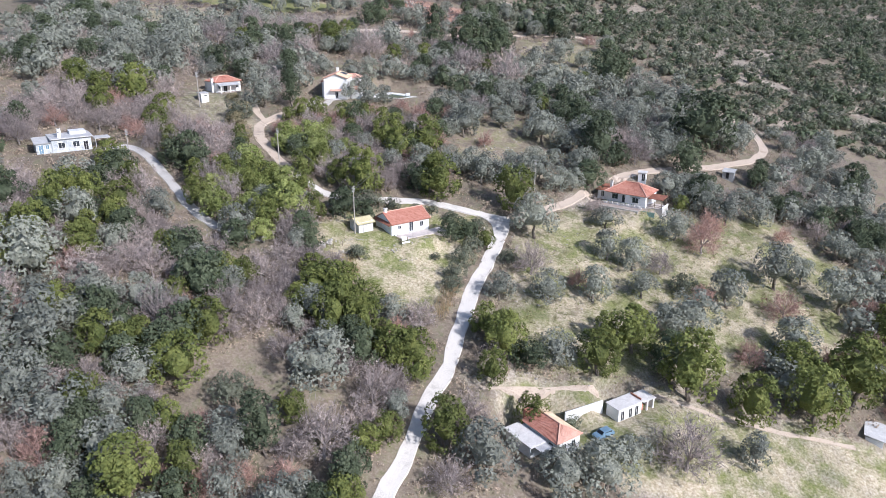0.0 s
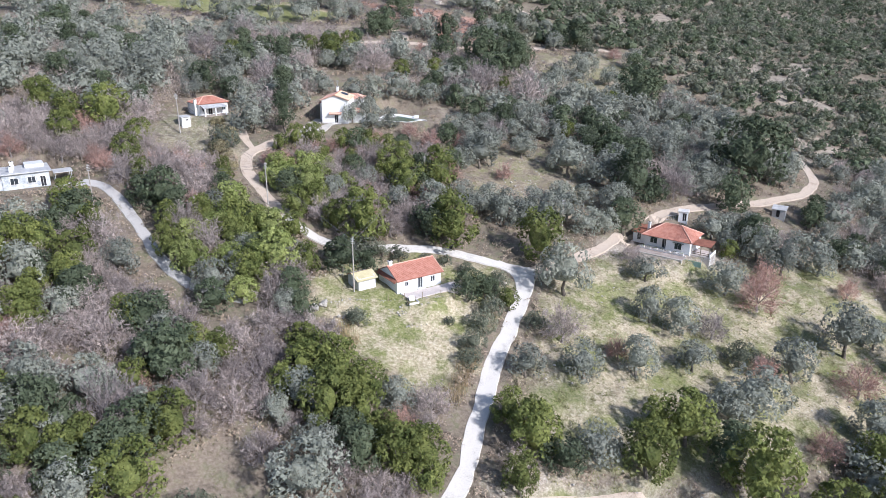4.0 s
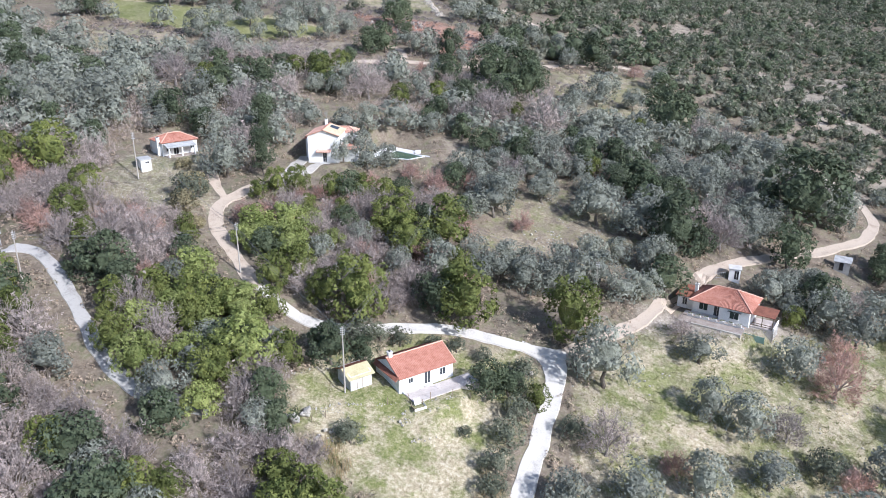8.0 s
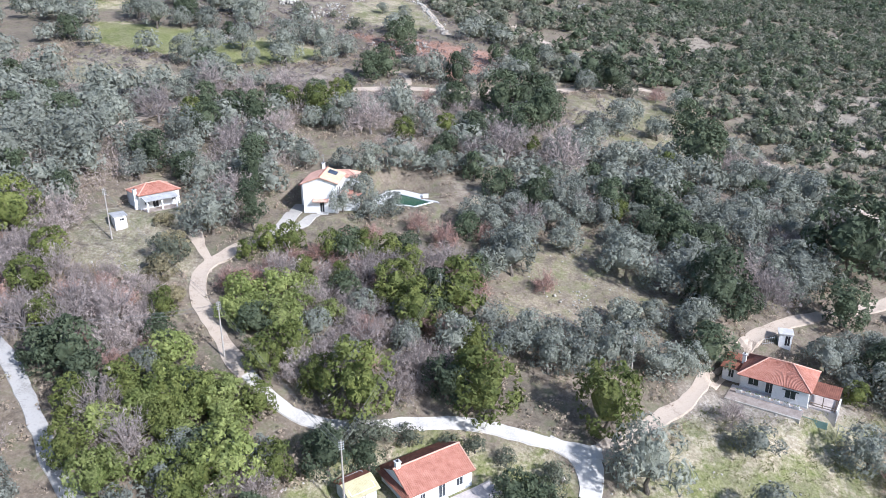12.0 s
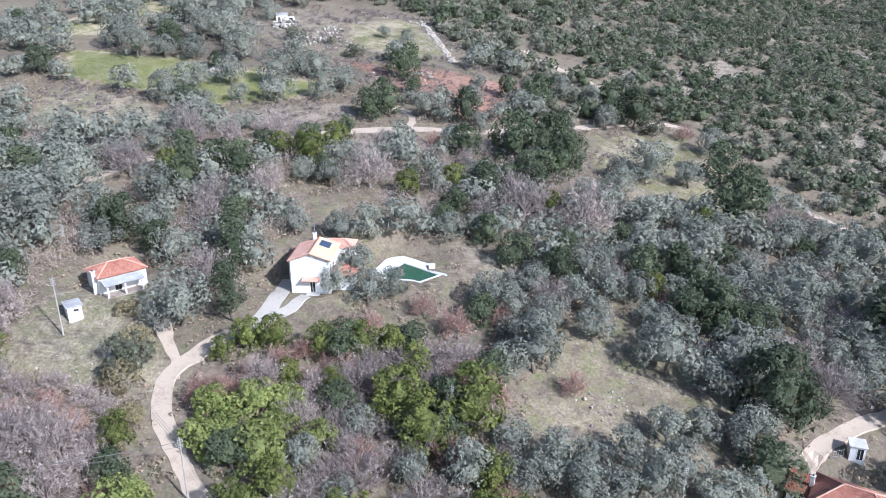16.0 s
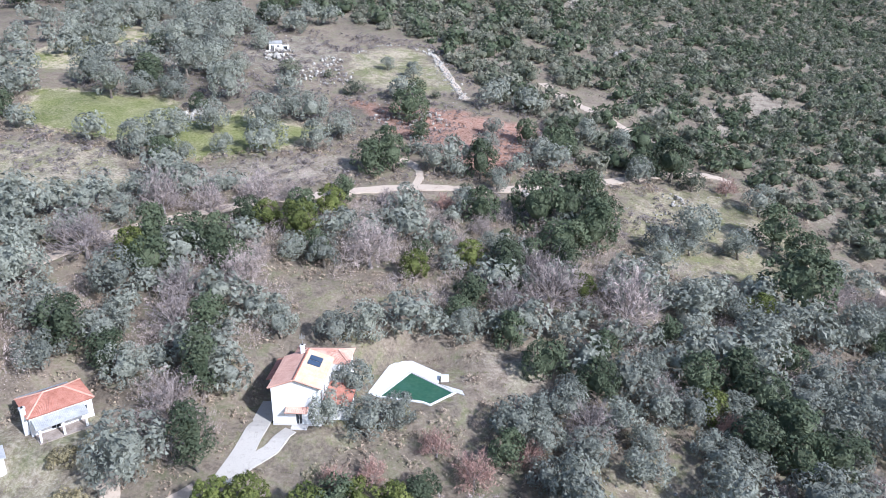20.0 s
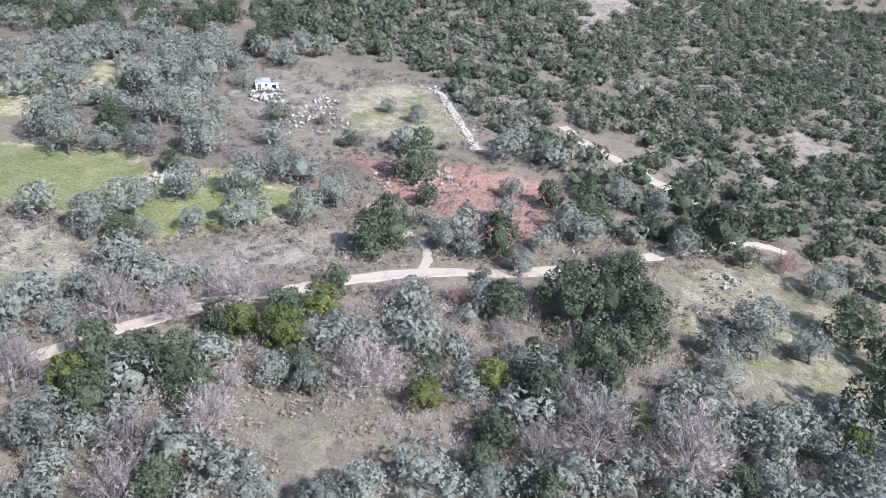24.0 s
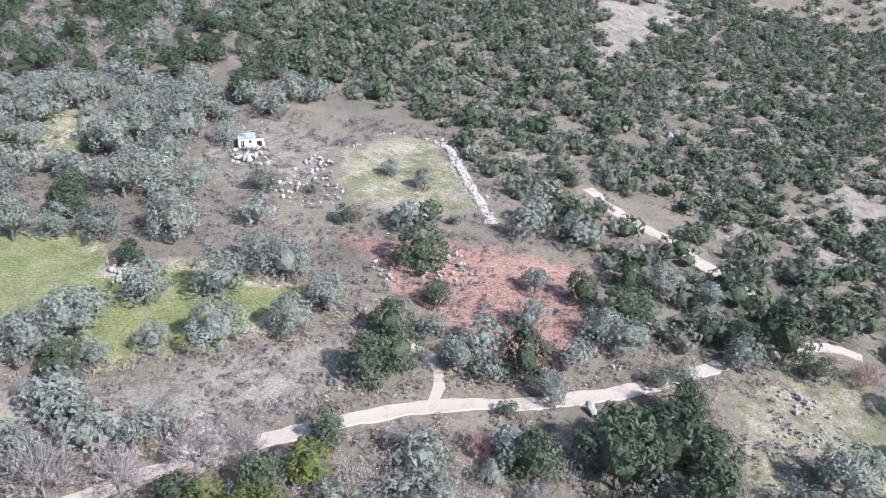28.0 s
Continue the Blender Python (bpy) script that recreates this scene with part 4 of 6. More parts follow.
def add_box(bm, x0, x1, y0, y1, z0, z1, bevel=0.0):
    r = bmesh.ops.create_cube(bm, size=1.0, matrix=Matrix.Translation(((x0 + x1) / 2, (y0 + y1) / 2, (z0 + z1) / 2)) @ Matrix.Diagonal((x1 - x0, y1 - y0, z1 - z0, 1)))
    if bevel:
        edges = list({e for v in r["verts"] for e in v.link_edges})
        bmesh.ops.bevel(bm, geom=edges, offset=bevel, segments=1, affect="EDGES")
    return bm


def box(*dims, bevel=0.0):
    return add_box(bmesh.new(), *dims, bevel=bevel)


def ribbed(eave_a, eave_b, top_b, top_a, rib=0.26, proud=0.055, thick=0.12):
    """A roof slope of half-round tile columns that run from the ridge to the eave, with its own thickness."""
    bm = bmesh.new()
    ea, eb, tb, ta = (Vector(p) for p in (eave_a, eave_b, top_b, top_a))
    normal = (eb - ea).cross(((ta + tb) / 2) - ea).normalized()
    if normal.z < 0:
        normal = -normal
    n = max(3, int((eb - ea).length / rib))
    lift = (0.0, 0.8, 1.0, 0.8)
    rows = []
    for j in range(9):
        t, row = j / 8, []
        for i in range(4 * n + 1):
            s = i / (4 * n)
            p = (ea.lerp(eb, s)).lerp(ta.lerp(tb, s), t)
            row.append(bm.verts.new(p + normal * (proud * lift[i % 4] + 0.012 * ((i // 4 * 7 + j * 3) % 5) / 4)))
        rows.append(row)
    for a, b in zip(rows, rows[1:]):
        for i in range(4 * n):
            bm.faces.new((a[i], a[i + 1], b[i + 1], b[i]))
    base = [bm.verts.new(p - normal * thick) for p in (ea, eb, tb, ta)]
    bm.faces.new(base[::-1])
    bm.faces.new((rows[0][0], base[0], base[1], rows[0][-1]))
    bm.faces.new((rows[-1][0], rows[-1][-1], base[2], base[3]))
    bm.faces.new((rows[0][0], rows[-1][0], base[3], base[0]))
    bm.faces.new((rows[0][-1], base[1], base[2], rows[-1][-1]))
    return bm


def ridge_cap(a, b, r=0.13):
    bm = bmesh.new()
    a, b = Vector(a), Vector(b)
    n = max(2, int((b - a).length / 0.4))
    for i in range(n):
        p, q = a.lerp(b, i / n), a.lerp(b, (i + 1.08) / n)
        limb(bm, p, q, r, r * 0.88, 6)
    return bm


def wall_prism(points, z0, z1):
    """A wall block over a closed plan."""
    bm = bmesh.new()
    low = [bm.verts.new((x, y, z0)) for x, y in points]
    high = [bm.verts.new((x, y, z1)) for x, y in points]
    bm.faces.new(low[::-1])
    bm.faces.new(high)
    for i in range(len(points)):
        j = (i + 1) % len(points)
        bm.faces.new((low[i], low[j], high[j], high[i]))
    return bm


def gable_wall(x, y0, y1, z0, z1, thick=0.25):
    """The triangle under a gable, across y at x."""
    bm = bmesh.new()
    tri = ((y0, z0), (y1, z0), ((y0 + y1) / 2, z1))
    a = [bm.verts.new((x, y, z)) for y, z in tri]
    b = [bm.verts.new((x + thick, y, z)) for y, z in tri]
    bm.faces.new(a)
    bm.faces.new(b[::-1])
    for i in range(3):
        j = (i + 1) % 3
        bm.faces.new((a[i], b[i], b[j], a[j]))
    return bm


def opening(parent, kind, face, at, z0, wide, high, fill=None, frame_mat=None, sill=True):
    """A window or door on a wall: face 'front' (y = at[1]) or 'side' (x = at[0]); at is the middle of its foot on the wall's skin, outside towards minus y, or sign * x."""
    fill, frame_mat = fill or M_GLASS, frame_mat or M_WHITE
    x, y, sign = at
    def slab(u0, u1, d0, d1, za, zb):
        if face == "front":
            lo, hi = sorted((y + sign * d0, y + sign * d1))
            return box(x + u0, x + u1, lo, hi, za, zb)
        lo, hi = sorted((x + sign * d0, x + sign * d1))
        return box(lo, hi, y + u0, y + u1, za, zb)
    w = wide / 2
    body = part(kind, slab(-w, w, -0.1, 0.012, z0, z0 + high), fill, parent)
    for u0, u1, za, zb in ((-w - 0.07, -w, z0, z0 + high + 0.07), (w, w + 0.07, z0, z0 + high + 0.07), (-w, w, z0 + high, z0 + high + 0.07)):
        part("frame", slab(u0, u1, -0.08, 0.035, za, zb), frame_mat, body)
    part("mullion", slab(-0.025, 0.025, 0.0, 0.03, z0, z0 + high), frame_mat, body)
    if sill and kind == "window":
        part("sill", slab(-w - 0.15, w + 0.15, 0.0, 0.14, z0 - 0.08, z0), M_PALE, body)
    return body


def hip_roof(root, x0, x1, y0, y1, z, rise, out=0.4, material=None, inset=None, name="roof"):
    material = material or M_TILE
    a, b, c, d = (x0 - out, y0 - out, z), (x1 + out, y0 - out, z), (x1 + out, y1 + out, z), (x0 - out, y1 + out, z)
    my, k = (y0 + y1) / 2, inset if inset is not None else (y1 - y0) / 2
    r0, r1 = (x0 + k - out, my, z + rise), (x1 - k + out, my, z + rise)
    for e0, e1, t1, t0 in ((a, b, r1, r0), (c, d, r0, r1), (b, c, r1, r1), (d, a, r0, r0)):
        part(name, ribbed(e0, e1, t1, t0), material, root)
    for p, q in ((r0, r1), (a, r0), (b, r1), (c, r1), (d, r0)):
        part("ridge_tiles", ridge_cap(Vector(p) + Vector((0, 0, 0.06)), Vector(q) + Vector((0, 0, 0.06))), M_TILE_PALE, root)


def chimney(root, x, y, z0, z1, w=0.32, material=None):
    material = material or M_WHITE
    body = part("chimney", box(x - w, x + w, y - w, y + w, z0, z1, bevel=0.03), material, root)
    part("chimney_cap", box(x - w - 0.08, x + w + 0.08, y - w - 0.08, y + w + 0.08, z1 + 0.001, z1 + 0.12), M_PALE, body)
    part("flue", box(x - 0.12, x + 0.12, y - 0.12, y + 0.12, z1 + 0.121, z1 + 0.3), M_DARK, body)


def white_cottage():
    """The long cottage with the red gable roof above the garden."""
    L, W, H, R = 9.5, 6.9, 2.5, 1.75
    z = max(land(-11, 147.1), land(-3.2, 152.5)) + 0.05
    h = thing("cottage", -11, 147.2, z, 34, "white-walled cottage with a weathered red tiled gable roof", "house", radius=0)
    FOOTPRINTS.append((-9, 151.4, 7.0))
    part("wall", box(0, L, 0, W, -2.2, H), M_WHITE, h)
    part("plinth", box(-0.06, L + 0.06, -0.06, W + 0.06, -2.2, 0.18), M_GREYWALL, h)
    for x in (0.0, L - 0.25):
        part("gable", gable_wall(x, 0, W, H + 0.002, H + R - 0.1), M_WHITE, h)
    o, my = 0.4, W / 2
    part("roof", ribbed((-0.15, -o, H - 0.12), (L + 0.35, -o, H - 0.12), (L + 0.35, my, H + R), (-0.15, my, H + R)), M_TILE, h)
    # back slope in darker tile: its shade is put into the colour
    part("roof", ribbed((L + 0.35, W + o, H - 0.12), (-0.15, W + o, H - 0.12), (-0.15, my, H + R), (L + 0.35, my, H + R)), M_TILE_DARK, h)
    part("ridge_tiles", ridge_cap((-0.2, my, H + R + 0.08), (L + 0.4, my, H + R + 0.08)), M_TILE_PALE, h)
    part("pent_roof", ribbed((-0.75, W + 0.3, H - 0.3), (-0.75, -0.3, H - 0.3), (0.0, -0.1, H + 0.12), (0.0, W + 0.1, H + 0.12), thick=0.08), M_TILE_DARK, h)
    for y0 in (-0.35, W + 0.2):
        part("verge", ridge_cap((L + 0.32, y0 if y0 < 0 else y0, H - 0.05), (L + 0.32, my, H + R + 0.06), 0.1), M_TILE_PALE, h)
    chimney(h, 0.55, my + 0.1, H + 0.6, H + R + 0.75)
    opening(h, "door", "front", (4.9, 0, -1), 0.12, 0.95, 2.02, M_GLASS)
    opening(h, "window", "front", (7.6, 0, -1), 0.85, 0.9, 1.05)
    opening(h, "window", "front", (2.0, 0, -1), 1.15, 0.7, 0.7)
    part("doorstep", box(4.2, 5.6, -0.75, -0.065, -0.3, 0.0, bevel=0.02), M_PALE, h)
    part("bench", box(0.5, 3.9, -0.5, -0.065, -0.3, 0.14, bevel=0.02), M_GREYWALL, h)
    # terrace
    t = thing("terrace", -11, 147.2, z, 34, "cracked pinkish concrete terrace before the cottage", "terrace")
    tagged(t, kind="structure")
    for i in range(7):
        for j in range(2):
            part("slab", box(0.6 + i * 1.62, 2.2 + i * 1.62, -2.05 - j * 1.5, -0.58 - j * 1.5, -1.6, -0.02 - 0.012 * ((i + j) % 3)), M_SLAB, t)


def tin_shed():
    z = land(-17, 147.4) + 0.15
    h = thing("shed", -17.9, 146.4, z, 36, "small whitewashed shed with a yellowish sheet roof", "shed", radius=0)
    FOOTPRINTS.append((-17, 148.3, 3.4))
    L, W, H, R = 3.5, 3.9, 2.1, 0.7
    part("wall", box(0, L, 0, W, -1.3, H), M_GREYWALL, h)
    part("gable", gable_wall(0.0, 0, W, H + 0.002, H + R - 0.05, 0.15), M_GREYWALL, h)
    part("gable", gable_wall(L - 0.15, 0, W, H + 0.002, H + R - 0.05, 0.15), M_GREYWALL, h)
    part("roof", ribbed((-0.45, -0.45, H - 0.25), (L + 0.4, -0.45, H - 0.25), (L + 0.4, W / 2, H + R), (-0.45, W / 2, H + R), rib=0.18, proud=0.02, thick=0.05), M_CREAM, h, "yellowed sheet slope")
    part("roof", ribbed((L + 0.4, W + 0.5, H - 0.25), (-0.45, W + 0.5, H - 0.25), (-0.45, W / 2, H + R), (L + 0.4, W / 2, H + R), rib=0.18, proud=0.02, thick=0.05), M_TILE_DARK, h, "rusty brown slope")
    opening(h, "door", "front", (1.5, 0, -1), 0.0, 0.8, 1.75, M_GREYWALL, M_WOOD)
    opening(h, "window", "side", (0, 1.9, -1), 0.9, 0.6, 0.6)


def bungalow():
    """The bungalow with the hipped roof, porch and terrace by the dirt lane."""
    x, y, turn = 50.2, 172.8, -35
    z = land(45.5, 176.0) + 0.3
    h = thing("bungalow", x, y, z, turn, "white bungalow with a hipped red tiled roof and dark shutters", "house")
    FOOTPRINTS.extend([(45, 178.1, 7.5), (52, 176.9, 5.5), (39, 179.4, 5.0)])
    H = 2.7
    part("wall", wall_prism([(0, 0), (0, 7.6), (-10.4, 7.6), (-10.4, 1.1), (-5.3, 1.1), (-5.3, 0)], -2.5, H), M_WHITE, h)
    part("plinth", wall_prism([(0.06, -0.06), (0.06, 7.6), (-10.46, 7.6), (-10.46, 1.04), (-5.36, 1.04), (-5.36, -0.06)], -2.5, 0.1), M_GREYWALL, h)
    hip_roof(h, -10.4, 0, 0.0, 7.6, H, 2.25, out=0.4)
    ann = part("annex", box(-13.6, -10.402, 2.2, 7.0, -2.5, 2.2), M_WHITE, h)
    part("annex_roof", ribbed((-14.0, 1.8, 2.22), (-10.82, 1.8, 2.22), (-10.82, 7.3, 2.6), (-14.0, 7.3, 2.6), proud=0.04, thick=0.08), M_TILE_DARK, ann, "dark red sheet roof")
    opening(ann, "window", "front", (-12.2, 2.2, -1), 0.5, 0.8, 1.4)
    chimney(h, -10.9, 4.6, 2.4, 4.1, 0.3)
    opening(h, "door", "front", (-5.9, 1.1, -1), 0.02, 1.1, 2.05, M_GLASS)
    for wx, wy in ((-8.4, 1.1), (-2.6, 0.0)):
        w = opening(h, "window", "front", (wx, wy, -1), 0.75, 1.5, 1.25, M_SHUTTER)
        part("awning", box(wx - 1.2, wx + 1.2, wy - 0.3, wy - 0.003, 2.12, 2.17), M_SHUTTER, w, "dark metal canopy strip")
    porch = part("porch_roof", ribbed((0.2, 0.8, 2.25), (4.1, 0.8, 2.25), (4.1, 4.6, 2.6), (0.2, 4.6, 2.6), proud=0.03, thick=0.08), M_TILE_DARK, h, "reddish sheet porch roof")
    for px, py in ((3.8, 1.1), (3.8, 4.3), (2.0, 1.1)):
        part("post", box(px - 0.06, px + 0.06, py - 0.06, py + 0.06, -0.4, 2.2), M_WOOD, h)
    part("porch_floor", box(0.065, 4.2, 0.6, 5.0, -2.6, -0.02), M_SLAB, h)
    part("porch_wall", box(4.0, 4.2, 0.6, 5.0, -2.6, 0.5), M_WHITE, h)
    part("rail", box(0.3, 3.9, 0.62, 0.7, 0.7, 0.8), M_WOOD, h, "orange-brown timber rail")
    part("rail", box(0.3, 3.9, 0.62, 0.7, 0.3, 0.4), M_WOOD, h)
    t = thing("terrace", x, y, z, turn, "earthy front terrace behind a low edging wall", "terrace")
    tagged(t, kind="structure")
    part("paving", box(-11.5, -0.2, -4.0, -0.07, -3.4, -0.17), M_EARTH, t, "trodden earth and gravel")
    part("paving", box(-11.5, -5.45, -0.065, 1.03, -3.4, -0.1), M_PALE, t)
    part("edging_wall", box(-11.5, -0.2, -4.3, -4.01, -3.5, 0.0, bevel=0.04), M_ROCK, t, "low rough stone wall")
    part("kerb", box(-10.4, -0.4, -1.3, -1.1, -0.168, 0.04, bevel=0.02), M_WHITE, t)
    for i in range(7):
        pot = thing("planting_trough", 0, 0, 0, 0, "pale concrete planting trough on the terrace kerb", "planting trough", "troughs on the terrace")
        part("trough", box(-0.48, 0.48, -0.2, 0.2, -0.17, 0.22, bevel=0.03), M_PALE, pot)
        rng = np.random.default_rng(400 + i)
        v, f = leaf_cloud(rng, [(-0.22, 0, 0.26), (0.2, 0, 0.28)], [0.2, 0.22], 60, 0.07)
        ob = new("plant", mesh_of("pot_plant", v.tolist(), f.tolist(), M_GREEN))
        ob.parent = pot
        pot.matrix_basis = pose(x, y, z, 0, 0, turn) @ pose(-10 + i * 1.45, -1.2, 0.22)
    net = thing("garden_net", x, y, z, turn, "green netting fence beside the bungalow", "fence")
    part("net", box(-0.2, 3.4, -2.6, -2.56, -1.4, -0.2), M_NET, net)
    for px in (-0.2, 1.6, 3.4):
        part("post", box(px - 0.03, px + 0.03, -2.55, -2.5, -2.2, 0.3), M_METAL, net)
    fr = thing("trellis", x, y, land(58, 175) + 0.3, turn, "pale metal trellis frame like a ladder", "trellis")
    for k in range(6):
        part("rung", box(4.8 + k * 0.8, 4.86 + k * 0.8, -1.9, -0.2, 1.0, 1.06), M_METAL, fr)
    for yy in (-1.9, -0.26):
        part("rail", box(4.7, 9.0, yy, yy + 0.06, 1.061, 1.12), M_METAL, fr)
    for px in (4.8, 8.8):
        for yy in (-1.9, -0.26):
            part("leg", box(px, px + 0.06, yy, yy + 0.06, -1.6, 0.999), M_METAL, fr)


def porch_cottage():
    """The cottage with the hipped roof and the porch on white posts."""
    z = max(land(-56.9, 206.5), land(-62.9, 202.6)) + 0.1
    h = thing("cottage", -62.3, 201.7, z, 42, "white cottage with a hipped red roof and a posted porch", "house")
    FOOTPRINTS.append((-61.5, 206.4, 6.0))
    L, W, H = 7.4, 5.6, 2.7
    part("wall", box(0, L, 0, W, -2.5, H), M_WHITE, h)
    part("plinth", box(-0.05, L + 0.05, -0.05, W + 0.05, -2.5, 0.1), M_GREYWALL, h)
    hip_roof(h, 0, L, 0, W, H, 1.35, out=0.3)
    part("porch_roof", ribbed((0.1, -2.5, 1.95), (6.3, -2.5, 1.95), (6.3, -0.36, 2.5), (0.1, -0.36, 2.5), rib=0.2, proud=0.03, thick=0.06), M_SHEET, h, "grey corrugated porch roof")
    part("porch_floor", box(0.2, 6.2, -2.5, -0.052, -2.5, 0.0), M_EARTH, h, "worn concrete floor")
    for px in (0.5, 3.2, 5.9):
        part("post", box(px - 0.13, px + 0.13, -2.3, -2.04, 0.0, 1.95), M_WHITE, h)
    opening(h, "door", "front", (2.8, 0, -1), 0.0, 1.0, 2.0, M_DARK)
    opening(h, "window", "front", (6.3, 0, -1), 0.9, 0.8, 1.0)
    opening(h, "window", "front", (1.2, 0, -1), 0.9, 0.8, 1.0)
    chimney(h, -0.36, 1.2, -0.5, 3.6, 0.3)
    part("lean_to", box(0.3, L - 1.2, W + 0.002, W + 1.8, -2.5, 2.1), M_GREYWALL, h)
    part("lean_to_roof", ribbed((L - 1.0, W + 2.0, 2.1), (0.1, W + 2.0, 2.1), (0.1, W + 0.35, 2.62), (L - 1.0, W + 0.35, 2.62), proud=0.03, thick=0.06), M_SHEET, h)


def meter_hut():
    h = thing("hut", -64.4, 195.2, land(-64, 196.6) + 0.1, 37, "small white flat-roofed hut below a pole", "hut")
    FOOTPRINTS.append((-64.5, 196.6, 2.4))
    part("wall", box(0, 2.0, 0, 2.7, -0.9, 2.0), M_WHITE, h)
    part("roof", box(-0.25, 2.25, -0.25, 2.95, 2.002, 2.16, bevel=0.03), M_SHEET, h)
    opening(h, "window", "front", (1.2, 0, -1), 1.25, 0.7, 0.35, M_DARK)


def villa():
    """The tall white house by the pool."""
    z = land(-31, 210.4) + 0.15
    h = thing("villa", -33.8, 208.9, z, -3, "two-storey white villa with pale orange tiled roofs", "house")
    FOOTPRINTS.extend([(-30, 211.4, 6.5), (-27, 216.4, 5.5)])
    L, W, H, R = 6.6, 8.2, 5.8, 1.2
    part("wall", box(0, L, 0, W, -1.8, H), M_WHITE, h)
    part("plinth", box(-0.05, L + 0.05, -0.05, W + 0.05, -1.8, 0.15), M_PALE, h)
    mx, o = L / 2, 0.35
    bm = bmesh.new()
    tri = ((0, H + 0.002), (L, H + 0.002), (mx, H + R - 0.06))
    a, b = [bm.verts.new((x, 0, zz)) for x, zz in tri], [bm.verts.new((x, W, zz)) for x, zz in tri]
    bm.faces.new(a), bm.faces.new(b[::-1])
    for i in range(3):
        bm.faces.new((a[i], b[i], b[(i + 1) % 3], a[(i + 1) % 3]))
    part("gable", bm, M_WHITE, h)
    part("roof", ribbed((-o, W + o, H - 0.08), (-o, -o, H - 0.08), (mx, -o, H + R), (mx, W + o, H + R)), M_TILE_PALE, h, "pale orange tiled slope")
    slope = part("roof", ribbed((L + o, -o, H - 0.08), (L + o, W + o, H - 0.08), (mx, W + o, H + R), (mx, -o, H + R)), M_BUFF, h, "buff coloured slope with solar panels")
    part("ridge_tiles", ridge_cap((mx, -o - 0.05, H + R + 0.07), (mx, W + o, H + R + 0.07)), M_TILE, h)
    for x0, z0, x1, z1 in ((-o, H - 0.02, mx, H + R + 0.06), (L + o, H - 0.02, mx, H + R + 0.06)):
        part("verge", ridge_cap((x0, -o - 0.02, z0), (x1, -o - 0.02, z1), 0.11), M_TILE_PALE, h)
    fall = (R + 0.08) / (mx + o)
    for k in range(2):
        bm = bmesh.new()
        y0 = 4.6 + k * 1.3
        corners = [(mx + 0.7, y0), (mx + 2.4, y0), (mx + 2.4, y0 + 1.15), (mx + 0.7, y0 + 1.15)]
        low = [bm.verts.new((x, y, H + R - fall * (x - mx) + 0.1)) for x, y in corners]
        high = [bm.verts.new((x, y, H + R - fall * (x - mx) + 0.17)) for x, y in corners]
        bm.faces.new(high), bm.faces.new(low[::-1])
        for i in range(4):
            bm.faces.new((low[i], low[(i + 1) % 4], high[(i + 1) % 4], high[i]))
        part("solar_panel", bm, M_SOLAR, h, "dark blue solar panel")
    # rear wing, side roofs
    part("rear_wing", box(0.8, L + 2.2, W + 0.002, W + 4.4, -1.8, H - 0.9), M_WHITE, h)
    hip_roof(h, 0.8, L + 2.2, W + 0.3, W + 4.4, H - 0.9, 1.0, out=0.35, material=M_TILE_PALE, name="rear_roof")
    part("west_wing", box(-1.6, -0.003, 4.8, W + 2.0, -1.8, 4.2), M_WHITE, h)
    part("west_roof", ribbed((-2.0, W + 2.3, 4.2), (-2.0, 4.5, 4.2), (-0.06, 4.5, 4.7), (-0.06, W + 2.3, 4.7)), M_TILE, h)
    part("east_wing", box(L + 0.003, L + 3.4, 1.6, 6.2, -2.2, 2.3), M_WHITE, h)
    part("east_roof", ribbed((L + 3.8, 1.2, 2.3), (L + 3.8, 6.6, 2.3), (L + 0.06, 6.6, 3.1), (L + 0.06, 1.2, 3.1)), M_TILE, h, "red tiled lower roof")
    chimney(h, 2.6, W - 0.4, H + 0.5, H + R + 0.9, 0.28)
    ant = part("aerial", box(2.57, 2.63, W - 0.43, W - 0.37, H + R + 1.2, H + R + 2.8), M_METAL, h)
    for k in range(4):
        part("aerial_bar", box(2.2, 3.0, W - 0.42, W - 0.39, H + R + 2.0 + k * 0.18, H + R + 2.03 + k * 0.18), M_METAL, ant)
    part("canopy", ribbed((1.9, -1.0, 2.35), (5.0, -1.0, 2.35), (5.0, -0.003, 2.75), (1.9, -0.003, 2.75), proud=0.04, thick=0.1), M_TILE_PALE, h, "tiled canopy over the door")
    opening(h, "door", "front", (3.6, 0, -1), 0.02, 0.8, 2.0, M_GLASS)
    opening(h, "window", "side", (L, 2.8, 1), 3.4, 1.0, 1.2)
    opening(h, "door", "side", (L, 0.8, 1), 3.0, 0.8, 1.9)
    part("balcony", box(L + 0.003, L + 1.2, 0.2, 1.55, 2.85, 3.0), M_PALE, h)
    part("doorstep", box(2.6, 4.8, -1.1, -0.055, -0.4, 0.0), M_PALE, h)
    # drive
    d = thing("driveway", 0, 0, 0, 0, "pale paved driveway round a triangular bed", "driveway")
    tagged(d, kind="structure")
    for pts, w in (([(-35.3, 214.6), (-35.7, 208.6), (-36.6, 203.4), (-38.0, 198.6)], 2.7), ([(-37.4, 199.6), (-35.2, 202.2), (-33.0, 204.6), (-31.2, 207.5)], 1.9)):
        line = bent(pts, 0.8)
        bm, rows = bmesh.new(), []
        for i, p in enumerate(line):
            ahead = (line[min(i + 1, len(line) - 1)] - line[max(i - 1, 0)]).normalized()
            side = Vector((-ahead.y, ahead.x, 0))
